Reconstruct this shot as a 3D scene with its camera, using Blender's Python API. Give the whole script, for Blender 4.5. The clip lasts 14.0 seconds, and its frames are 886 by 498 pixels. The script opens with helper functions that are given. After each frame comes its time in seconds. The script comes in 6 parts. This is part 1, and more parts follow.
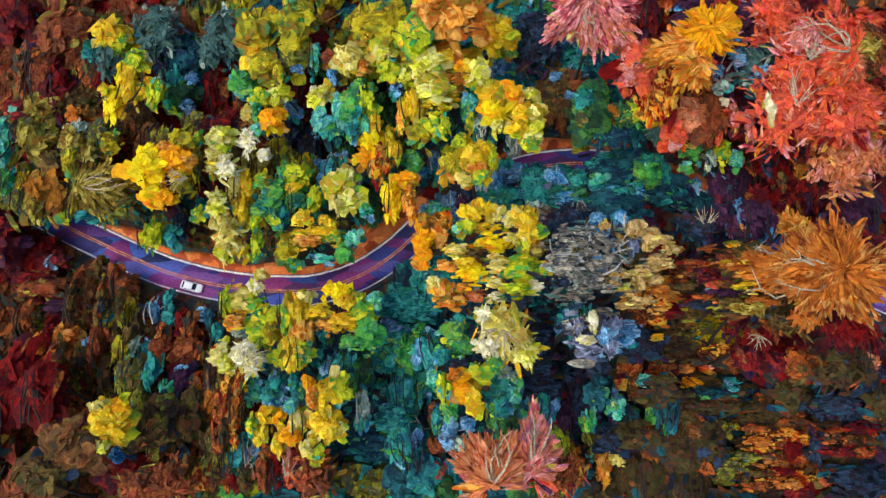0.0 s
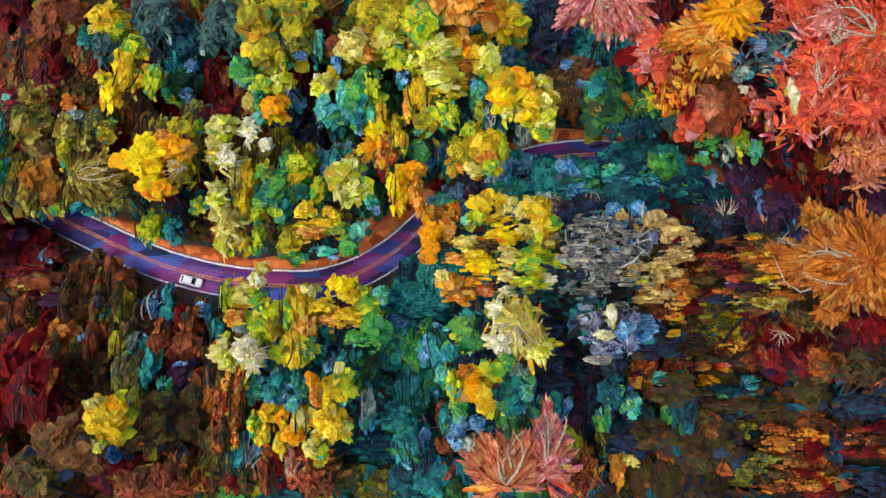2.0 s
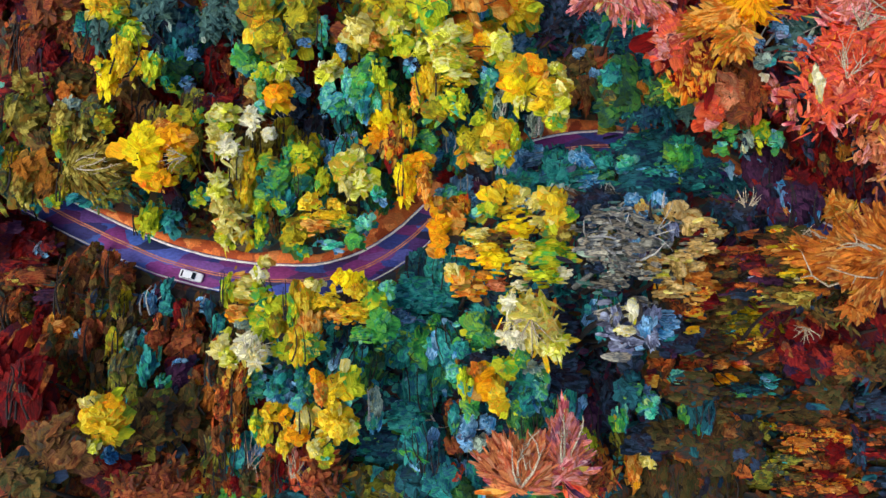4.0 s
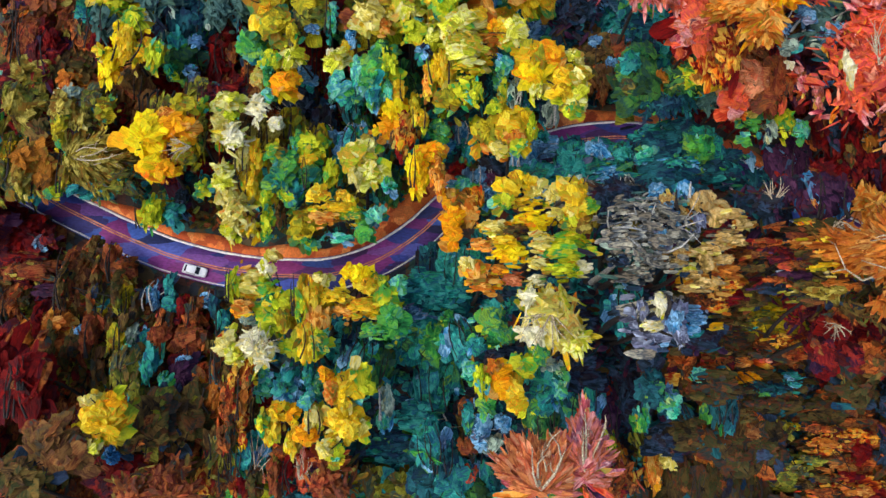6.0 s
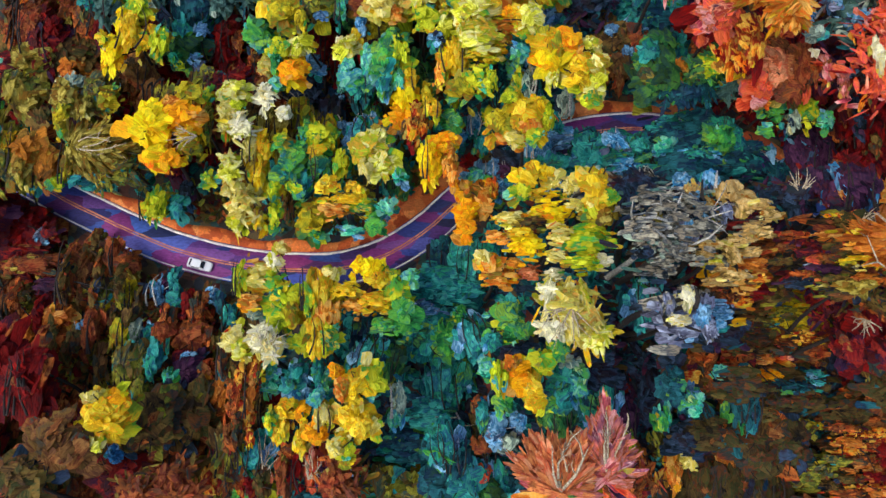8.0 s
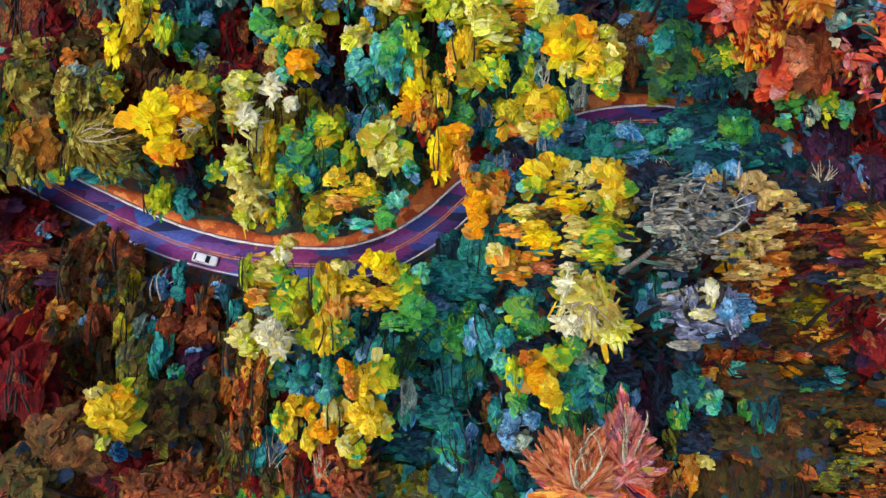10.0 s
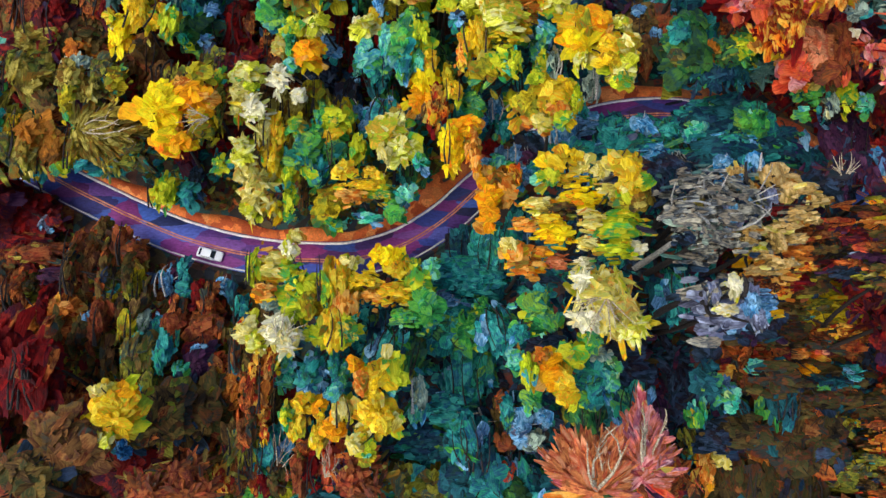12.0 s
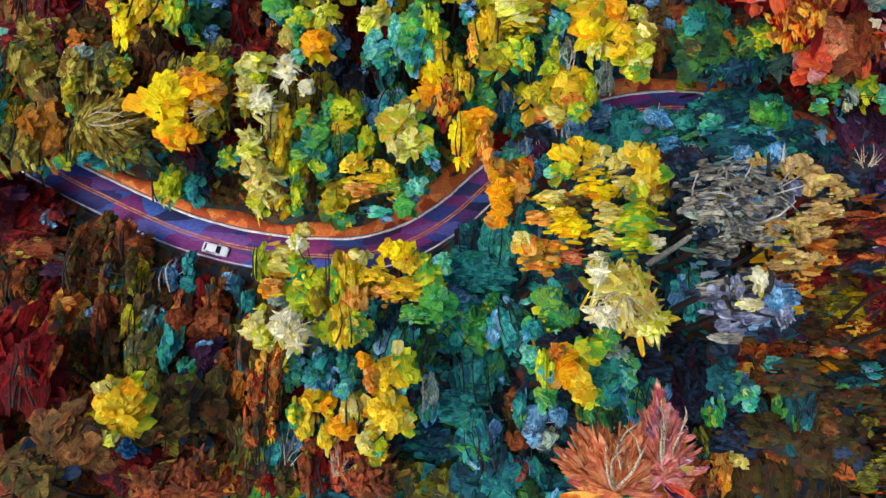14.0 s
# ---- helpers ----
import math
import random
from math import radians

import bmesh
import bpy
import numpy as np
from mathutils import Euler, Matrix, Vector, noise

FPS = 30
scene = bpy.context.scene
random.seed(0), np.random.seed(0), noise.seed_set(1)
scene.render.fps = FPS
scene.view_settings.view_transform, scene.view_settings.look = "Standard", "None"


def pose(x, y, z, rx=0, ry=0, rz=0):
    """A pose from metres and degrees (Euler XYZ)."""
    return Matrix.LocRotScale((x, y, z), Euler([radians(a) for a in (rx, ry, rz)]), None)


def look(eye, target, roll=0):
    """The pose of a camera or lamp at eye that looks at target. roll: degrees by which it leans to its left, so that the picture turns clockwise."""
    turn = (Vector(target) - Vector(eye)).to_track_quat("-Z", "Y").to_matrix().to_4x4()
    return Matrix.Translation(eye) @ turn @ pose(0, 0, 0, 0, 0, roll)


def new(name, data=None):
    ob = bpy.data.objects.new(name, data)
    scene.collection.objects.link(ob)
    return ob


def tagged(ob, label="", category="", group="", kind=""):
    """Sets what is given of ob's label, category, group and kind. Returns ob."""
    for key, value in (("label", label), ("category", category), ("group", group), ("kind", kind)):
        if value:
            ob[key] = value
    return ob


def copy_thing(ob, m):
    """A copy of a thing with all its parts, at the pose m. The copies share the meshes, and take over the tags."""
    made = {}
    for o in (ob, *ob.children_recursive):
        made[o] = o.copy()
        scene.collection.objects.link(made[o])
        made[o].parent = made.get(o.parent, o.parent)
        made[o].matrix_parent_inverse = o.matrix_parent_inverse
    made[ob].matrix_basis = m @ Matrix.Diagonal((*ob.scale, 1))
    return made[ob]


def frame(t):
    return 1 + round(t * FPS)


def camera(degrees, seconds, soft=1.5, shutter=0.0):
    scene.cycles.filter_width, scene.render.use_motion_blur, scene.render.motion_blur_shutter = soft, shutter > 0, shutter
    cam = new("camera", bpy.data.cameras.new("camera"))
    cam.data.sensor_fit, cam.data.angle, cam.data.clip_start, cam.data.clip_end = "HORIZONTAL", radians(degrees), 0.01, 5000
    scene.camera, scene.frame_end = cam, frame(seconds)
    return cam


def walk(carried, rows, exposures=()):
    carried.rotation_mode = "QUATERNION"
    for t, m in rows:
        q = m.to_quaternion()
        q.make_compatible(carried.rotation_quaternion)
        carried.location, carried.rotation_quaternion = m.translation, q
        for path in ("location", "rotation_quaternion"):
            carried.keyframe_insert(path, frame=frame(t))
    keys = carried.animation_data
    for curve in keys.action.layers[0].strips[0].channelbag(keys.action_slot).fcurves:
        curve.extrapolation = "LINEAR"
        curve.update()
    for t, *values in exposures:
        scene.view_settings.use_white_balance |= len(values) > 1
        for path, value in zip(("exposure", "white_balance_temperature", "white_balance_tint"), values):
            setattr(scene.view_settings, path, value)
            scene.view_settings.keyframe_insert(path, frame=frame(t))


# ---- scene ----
cam = camera(69.0, 14.0)
METRES, EYE, TILT, LEAN, TURN = 24.0, 125.0, -75.0, 0.0, 0.0
ROWS = [
    (0.0, 0.0, 0.0, 0.0, 0.0, 0.0, 0.0),
    (0.5, -0.0158, 0.0399, -0.0123, 0.01, -0.0, -0.02),
    (1.0, -0.0284, 0.0801, -0.0236, 0.03, -0.02, -0.04),
    (1.5, -0.0409, 0.12, -0.0349, 0.04, -0.05, -0.04),
    (2.0, -0.0532, 0.1597, -0.0456, 0.05, -0.06, -0.08),
    (4.5, -0.1382, 0.3538, -0.0978, 0.0, -0.12, -0.18),
    (5.0, -0.1586, 0.3915, -0.107, 0.01, -0.14, -0.19),
    (5.5, -0.1818, 0.4285, -0.118, 0.0, -0.14, -0.22),
    (6.0, -0.2033, 0.4638, -0.1267, 0.02, -0.15, -0.25),
    (6.5, -0.2244, 0.4979, -0.1378, 0.03, -0.15, -0.27),
    (7.0, -0.2455, 0.5294, -0.1471, 0.04, -0.16, -0.3),
    (7.5, -0.2641, 0.559, -0.1579, 0.06, -0.19, -0.32),
    (8.0, -0.2821, 0.5861, -0.1663, 0.07, -0.21, -0.35),
    (10.5, -0.363, 0.6957, -0.205, 0.14, -0.35, -0.44),
    (11.0, -0.3788, 0.7161, -0.2108, 0.15, -0.38, -0.47),
    (11.5, -0.3946, 0.7362, -0.2165, 0.15, -0.41, -0.47),
    (12.0, -0.4093, 0.7564, -0.224, 0.17, -0.42, -0.5),
    (12.5, -0.4262, 0.7764, -0.2309, 0.17, -0.44, -0.52),
    (13.0, -0.4423, 0.7962, -0.2383, 0.18, -0.46, -0.53),
    (13.5, -0.4571, 0.8156, -0.2451, 0.19, -0.47, -0.54),
    (14.0, -0.4726, 0.8346, -0.2533, 0.19, -0.47, -0.56),
]
walk(cam, [(t, pose(0, 0, EYE, TILT, LEAN, TURN) @ pose(METRES * x, METRES * y, METRES * z, 90 + pitch, roll, yaw)) for t, x, y, z, yaw, pitch, roll in ROWS])

# ---- light: a bright hazy sky and a low-contrast autumn sun ----
SUN_ELEVATION, SUN_TURN = 56.0, 205.0
world = bpy.data.worlds.new("sky")
scene.world = world
world.use_nodes = True
wn = world.node_tree.nodes
sky = wn.new("ShaderNodeTexSky")
sky.sky_type, sky.sun_disc = "NISHITA", False
sky.dust_density, sky.air_density, sky.ozone_density = 3.5, 1.0, 1.0
sky.sun_elevation, sky.sun_rotation = radians(SUN_ELEVATION), radians(90 - SUN_TURN)
wn["Background"].inputs[1].default_value = 0.15
world.node_tree.links.new(sky.outputs[0], wn["Background"].inputs[0])
sun = new("sun", bpy.data.lights.new("sun", "SUN"))
sun.data.energy, sun.data.angle, sun.data.color = 0.55, radians(30.0), (0.95, 1.0, 0.98)
sun_way = Vector((math.cos(radians(SUN_ELEVATION)) * math.cos(radians(SUN_TURN)), math.cos(radians(SUN_ELEVATION)) * math.sin(radians(SUN_TURN)), math.sin(radians(SUN_ELEVATION))))
sun.matrix_world = look((0, 0, 90), Vector((0, 0, 90)) - sun_way)
scene.view_settings.exposure = 0.70


# ---- materials ----
def linear(code):
    rgb = [int(code[i:i + 2], 16) / 255 for i in (0, 2, 4)]
    return [c / 12.92 if c <= 0.04045 else ((c + 0.055) / 1.055) ** 2.4 for c in rgb] + [1.0]


PALETTES = {
    "sun": "f0a800 ffc400 ffe000 fff020 ffe410 ffd408 ffb000",
    "tan": "6c5428 a08440 d0ac60 e8cc88 b88c48 e0b868 807050 f0e0b0",
    "slate": "1c3a38 2c5050 446a68 5c8278 3a5e58 54745c 24404c",
    "gold": "a87c04 d8a408 f0c008 fcd818 fce848 eca808 b8b418 dc8008 f8d028 88a028",
    "amber": "a05810 cf7818 f7a029 fec052 f4c060 df7f18 c86018 b08820 88802c 8a4a10",
    "tawny": "5c3c10 8a5414 b87018 cc8428 a05c18 8c7020 c09038 6c5018",
    "orange": "f08c00 ffa000 ffb408 ffc410 f88000 ffd420 f07000",
    "flame": "801700 cf4808 f77818 fea729 f7cf52 b73008 6f1008 9f5f18 4b5a31 2f100c",
    "lemon": "98a014 bbbf18 e1e131 f8f862 f8f8ad d2b720 90b024 e1a631 98a818",
    "straw": "a08830 c8b040 e4d45c f8f0a0 dcc444 b8bc58 d89c3c a8b068",
    "cream": "a8a468 d8d498 f4efc0 fffae0 e4e0a8 e0c878 b4bc90",
    "lime": "566c08 94ae10 c3d018 eaf139 d2cb18 65ae29 369652 e1b718 1b7c5a",
    "ochre": "655708 9b8908 c3aa10 e1d029 748920 ab6c10 4e8439 275b4a",
    "olive": "2b290c 5d5714 888020 b2ae39 476329 745320 2b534a a38d31 1b4641",
    "khaki": "4a3a10 7c6a1c a8922c d2c05b 6c6418 946418 6a6420 b89a34",
    "green": "0b3920 1b703d 329d4a 6cbf41 1b7c6b 94c739 0f5b52 1f745a",
    "mint": "0f6352 23a68c 45d0a4 94e8bd 2b89ad 65c752 167c6b c3e88c",
    "teal": "093539 13686b 1f9690 4ebfad 1b5b83 2ea67b 0f394a 65ae52",
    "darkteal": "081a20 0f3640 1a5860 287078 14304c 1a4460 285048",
    "darkgreen": "091f0e 164b31 2b7441 599139 1f4d4a 3e6329 113229",
    "sage": "323e35 65796d 94a898 c6dcc1 4e7983 a3a673 3e5f5a",
    "blue": "163c62 236ca4 459dce a3d8f7 2e6c8c 6c9dce 1b3e62 c3dcf7",
    # near-black blue: the dark of gaps between crowns, put into leaf colour
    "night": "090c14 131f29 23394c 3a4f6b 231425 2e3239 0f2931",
    "grey": "1a1c1c 46483f 6c6c64 c4bea4 485058 a0947c 20262a 788084 d8d4bc 303840",
    "russet": "4c180c 84301a a84a28 b86a38 6c2420 a45a24 5c3a24 8a4430 4c4a3c",
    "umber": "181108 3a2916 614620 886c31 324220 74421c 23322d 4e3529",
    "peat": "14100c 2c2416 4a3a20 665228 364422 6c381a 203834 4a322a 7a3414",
    "copper": "7c340a a85412 cc7020 dc8c30 b8541a e4ac58 94420e 54260e",
    "brown": "3a1c10 683820 8c5428 a4743c 583020 7c5c28 4a4030 4a5040",
    "rust": "3c0b06 842710 b74c1c df7f35 5b1710 9f6831 6f2710 374339 2c3c3d 776f29",
    "maroon": "24040a 580912 84141a a83020 370b2d 5f1b10 40101c 2c2039",
    "crimson": "2c0206 60060a 7c0a08 981008 500618 680806 3c0410",
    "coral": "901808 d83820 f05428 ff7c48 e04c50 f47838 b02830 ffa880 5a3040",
    "pink": "5f1b29 b74052 e7747b febcb5 c05f29 f09083 874062 fed8ce",
    "lavender": "24262f 50546a 70748c b0bcd4 585c70 8084a0 4a5c84 2e3240",
    "salmon": "8a3818 c06030 d88050 f0a878 c85838 e89858 a04020 f8c898",
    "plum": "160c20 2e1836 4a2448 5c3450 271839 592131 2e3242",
}


def shader(name, rough=0.6):
    m = bpy.data.materials.new(name)
    m.use_nodes = True
    n, l = m.node_tree.nodes, m.node_tree.links
    b = n["Principled BSDF"]
    b.inputs["Roughness"].default_value = rough
    return m, n, l, b


def noise_node(n, l, scale, coords, detail=3.0, distort=0.0):
    t = n.new("ShaderNodeTexNoise")
    t.inputs["Scale"].default_value, t.inputs["Detail"].default_value, t.inputs["Distortion"].default_value = scale, detail, distort
    l.new(coords, t.inputs["Vector"])
    return t


def ramp_node(n, l, codes, source, hard=False):
    r = n.new("ShaderNodeValToRGB")
    r.color_ramp.interpolation = "CONSTANT" if hard else "LINEAR"
    e = r.color_ramp.elements
    for i, code in enumerate(codes):
        if i > 1:
            e.new(0.5)
    for i, code in enumerate(codes):
        e[i].position = i / (len(codes) if hard else len(codes) - 1)
    for i, code in enumerate(codes):
        e[i].color = linear(code)
    l.new(source, r.inputs[0])
    return r


def stretched(n, l, scale):
    tc, mp = n.new("ShaderNodeTexCoord"), n.new("ShaderNodeMapping")
    mp.inputs["Scale"].default_value = scale
    l.new(tc.outputs["Object"], mp.inputs["Vector"])
    return mp.outputs[0]


def scaled_value(n, l, colour, factor, low, high):
    """Colour times low..high as factor goes from 0.3 to 0.7."""
    mr, mx = n.new("ShaderNodeMapRange"), n.new("ShaderNodeMix")
    mr.inputs["From Min"].default_value, mr.inputs["From Max"].default_value = 0.3, 0.7
    mr.inputs["To Min"].default_value, mr.inputs["To Max"].default_value = low, high
    l.new(factor, mr.inputs["Value"])
    mx.data_type, mx.blend_type = "RGBA", "MULTIPLY"
    mx.inputs[0].default_value = 1.0
    l.new(colour, mx.inputs[6])
    l.new(mr.outputs[0], mx.inputs[7])
    return mx.outputs[2]


def bumped(n, l, b, height, strength, distance):
    bp = n.new("ShaderNodeBump")
    bp.inputs["Strength"].default_value, bp.inputs["Distance"].default_value = strength, distance
    l.new(height, bp.inputs["Height"])
    l.new(bp.outputs[0], b.inputs["Normal"])


LEAVES = {}


def math_node(n, l, operation, a, b=0.0, c=0.0):
    t = n.new("ShaderNodeMath")
    t.operation = operation
    for k, value in enumerate((a, b, c)):
        if isinstance(value, (int, float)):
            t.inputs[k].default_value = value
        else:
            l.new(value, t.inputs[k])
    return t.outputs[0]


def leaf_material(pal):
    """Autumn leaves: broad drifts of colour over the crown, each clump a little apart, streaked along its own veins."""
    key = pal
    if key in LEAVES:
        return LEAVES[key]
    m, n, l, b = shader("leaves_" + key, 0.62)
    b.inputs["Specular IOR Level"].default_value = 0.18
    geo, tc, who = n.new("ShaderNodeNewGeometry"), n.new("ShaderNodeTexCoord"), n.new("ShaderNodeObjectInfo")
    lot = geo.outputs["Random Per Island"]
    drift = n.new("ShaderNodeTexNoise")
    drift.noise_dimensions = "4D"
    drift.inputs["Scale"].default_value, drift.inputs["Detail"].default_value, drift.inputs["Distortion"].default_value = 0.27, 2.0, 0.5
    l.new(tc.outputs["Object"], drift.inputs["Vector"])
    l.new(math_node(n, l, "MULTIPLY", who.outputs["Random"], 60.0), drift.inputs["W"])
    split, blade = n.new("ShaderNodeSeparateXYZ"), n.new("ShaderNodeCombineXYZ")
    l.new(tc.outputs["UV"], split.inputs[0])
    l.new(math_node(n, l, "MULTIPLY", split.outputs[0], 0.75), blade.inputs[0])
    l.new(math_node(n, l, "MULTIPLY", split.outputs[1], 3.6), blade.inputs[1])
    l.new(math_node(n, l, "MULTIPLY", lot, 90.0), blade.inputs[2])
    vein = noise_node(n, l, 1.0, blade.outputs[0], 4.0, 0.5)
    fine = noise_node(n, l, 5.5, tc.outputs["Object"], 5.0, 0.6)
    place = math_node(n, l, "MULTIPLY_ADD", drift.outputs[0], 1.5, -0.5)
    place = math_node(n, l, "MULTIPLY_ADD", lot, 0.42, place)
    place = math_node(n, l, "MULTIPLY_ADD", vein.outputs[0], 0.55, place)
    place = math_node(n, l, "MULTIPLY_ADD", split.outputs[0], 0.05, place)
    ramp = ramp_node(n, l, PALETTES[pal].split(), math_node(n, l, "SUBTRACT", place, 0.24))
    colour = scaled_value(n, l, ramp.outputs[0], vein.outputs[0], 0.70, 1.26)
    colour = scaled_value(n, l, colour, fine.outputs[0], 0.84, 1.14)
    colour = scaled_value(n, l, colour, math_node(n, l, "FRACT", math_node(n, l, "MULTIPLY", lot, 37.7)), 0.76, 1.1)
    l.new(colour, b.inputs["Base Color"])
    bumped(n, l, b, math_node(n, l, "MULTIPLY_ADD", fine.outputs[0], 0.35, vein.outputs[0]), 0.75, 0.3)
    tr, mix = n.new("ShaderNodeBsdfTranslucent"), n.new("ShaderNodeMixShader")
    l.new(colour, tr.inputs[0])
    mix.inputs[0].default_value = 0.34
    l.new(b.outputs[0], mix.inputs[1])
    l.new(tr.outputs[0], mix.inputs[2])
    l.new(mix.outputs[0], n["Material Output"].inputs[0])
    LEAVES[key] = m
    return m


def mottled(name, codes, scale, rough=0.8, hard=True, distort=1.0, stretch=(1, 1, 1), bump=0.4):
    """A patchy surface: broad patches of several colours, with fine grain over them."""
    m, n, l, b = shader(name, rough)
    co = stretched(n, l, stretch)
    patch = n.new("ShaderNodeTexVoronoi")
    patch.inputs["Scale"].default_value = scale
    warp = noise_node(n, l, scale * 0.8, co, 3.0, distort)
    add = n.new("ShaderNodeMix")
    add.data_type, add.blend_type = "RGBA", "LINEAR_LIGHT"
    add.inputs[0].default_value = 0.35 / scale
    l.new(co, add.inputs[6])
    l.new(warp.outputs[1], add.inputs[7])
    l.new(add.outputs[2], patch.inputs["Vector"])
    sep = n.new("ShaderNodeSeparateColor")
    l.new(patch.outputs["Color"], sep.inputs[0])
    ramp = ramp_node(n, l, codes, sep.outputs[0], hard)
    fine = noise_node(n, l, scale * 9, co, 6.0, 0.5)
    colour = scaled_value(n, l, ramp.outputs[0], fine.outputs[0], 0.65, 1.3)
    l.new(colour, b.inputs["Base Color"])
    bumped(n, l, b, fine.outputs[0], bump, 0.12)
    return m


FLOOR = mottled("forest_floor", "221a12 4c2818 602414 302420 1c403c 504020 1a2430".split(), 0.55)
ASPHALT = mottled("asphalt", "26306e 3c50a8 2a2458 6a3c90 84307a 1c2048 4468c0 8c3070 2c3c8c".split(), 0.3, 0.8, False, 0.9, (0.5, 1.3, 1), 0.15)
SOIL = mottled("orange_soil", "c86020 e88038 a84414 f09850 8a3008 d06024".split(), 0.5, 0.85, False, 2.0)
WHITE_LINE = mottled("white_road_paint", "e8e4e0 d0ccd4 f4f0e8 b8b4bc".split(), 1.2, 0.5, False)
ORANGE_LINE = mottled("orange_road_paint", "d88858 c87048 e8a070 a85848".split(), 1.0, 0.5, False)
BARK = mottled("dark_bark", "0e0a08 1c1410 2c2018 141214".split(), 2.0, 0.85, False, 1.0, (4, 4, 1))
PALE_BARK = mottled("pale_bark", "8c7858 b4a07c d8ccb0 6c5c48".split(), 2.0, 0.75, False, 1.0, (4, 4, 1))
GREY_BARK = mottled("grey_bark", "84847e aca89c d0ccc0 686a6c".split(), 2.0, 0.75, False, 1.0, (4, 4, 1))


def plain(name, code, rough, metal=0.0, coat=0.0):
    m, n, l, b = shader(name, rough)
    fine = noise_node(n, l, 9.0, stretched(n, l, (1, 1, 1)), 4.0)
    rgb = n.new("ShaderNodeRGB")
    rgb.outputs[0].default_value = linear(code)
    l.new(scaled_value(n, l, rgb.outputs[0], fine.outputs[0], 0.92, 1.04), b.inputs["Base Color"])
    b.inputs["Metallic"].default_value = metal
    b.inputs["Coat Weight"].default_value = coat
    return m


# ---- mesh helpers ----
def mesh_of(name, verts, faces, material, smooth=False, more=(), slots=None, uv=None):
    """A mesh from arrays of vertices (n, 3) and triangles or quads (m, 3 or 4), with more materials and each face's slot where given."""
    verts, faces = np.asarray(verts, dtype=np.float32), np.asarray(faces, dtype=np.int32)
    me, k = bpy.data.meshes.new(name), faces.shape[1]
    me.vertices.add(len(verts))
    me.vertices.foreach_set("co", verts.ravel())
    me.loops.add(faces.size)
    me.loops.foreach_set("vertex_index", faces.ravel())
    me.polygons.add(len(faces))
    me.polygons.foreach_set("loop_start", np.arange(0, faces.size, k, dtype=np.int32))
    me.update(calc_edges=True)
    for m in (material, *more):
        me.materials.append(m)
    if slots is not None:
        me.polygons.foreach_set("material_index", np.asarray(slots, dtype=np.int32))
    if uv is not None:
        me.uv_layers.new(name="blade").data.foreach_set("uv", np.asarray(uv, dtype=np.float32)[faces.ravel()].ravel())
    if smooth:
        me.polygons.foreach_set("use_smooth", np.ones(len(faces), dtype=bool))
    return me


def part(name, bm, material, parent, label=""):
    me = bpy.data.meshes.new(name)
    bm.to_mesh(me)
    bm.free()
    me.materials.append(material)
    ob = new(name, me)
    ob.parent = parent
    return tagged(ob, label)


def mesh_part(name, me, parent, label=""):
    ob = new(name, me)
    ob.parent = parent
    return tagged(ob, label)


def unit(v):
    return v / np.maximum(np.linalg.norm(v, axis=-1, keepdims=True), 1e-6)


def dabs(rng, centre, normal, along, half_long, half_wide, sides=11, cup=0.18, rough=0.2, square=2.4, taper=0.25):
    """Leaf clumps: cupped blades with a ragged rim, one for each row of the arrays, with a coordinate in metres along and across
    each blade. square: 2 gives ovals, 5 blocks; taper: how much broader the tip is than the base."""
    n = len(centre)
    normal = unit(normal)
    along = unit(along - normal * np.sum(along * normal, 1, keepdims=True))
    across = np.cross(normal, along)
    angle = np.linspace(0, 2 * np.pi, sides, endpoint=False)[None, :] + rng.uniform(-0.2, 0.2, (n, sides))
    ca, sa = np.cos(angle), np.sin(angle)
    reach = (np.abs(ca) ** square + np.abs(sa) ** square) ** (-1 / square) * (1 + rng.uniform(-rough, rough, (n, sides)))
    u, v = ca * reach * half_long[:, None], sa * reach * (1 + taper * ca) * half_wide[:, None]
    droop = -cup * half_wide[:, None] * (0.6 + 0.8 * rng.random((n, sides)))
    rim = centre[:, None] + u[..., None] * along[:, None] + v[..., None] * across[:, None] + droop[..., None] * normal[:, None]
    verts = np.concatenate([centre[:, None], rim], 1).reshape(-1, 3)
    blade = np.concatenate([np.zeros((n, 1, 2)), np.stack([u, v], 2)], 1).reshape(-1, 2)
    base = (np.arange(n) * (sides + 1))[:, None, None]
    i = np.arange(sides)
    fan = np.stack([np.zeros(sides, int), 1 + i, 1 + (i + 1) % sides], 1)[None]
    return verts, (base + fan).reshape(-1, 3), blade


def tube(points, radii, sides=6):
    """A tapered tube along points, closed at its tip."""
    points, radii = np.asarray(points, float), np.asarray(radii, float)
    way = unit(np.gradient(points, axis=0))
    side = unit(np.cross(way, np.array([0.31, 0.9, 0.22])))
    up = np.cross(way, side)
    a = np.linspace(0, 2 * np.pi, sides, endpoint=False)
    rings = points[:, None] + radii[:, None, None] * (np.cos(a)[None, :, None] * side[:, None] + np.sin(a)[None, :, None] * up[:, None])
    faces = []
    for k in range(len(points) - 1):
        for j in range(sides):
            faces.append((k * sides + j, k * sides + (j + 1) % sides, (k + 1) * sides + (j + 1) % sides, (k + 1) * sides + j))
    return rings.reshape(-1, 3), np.array(faces)


def joined(pieces):
    verts, faces, start = [], [], 0
    for v, f in pieces:
        verts.append(v)
        faces.append(f + start)
        start += len(v)
    return np.concatenate(verts), np.concatenate(faces)


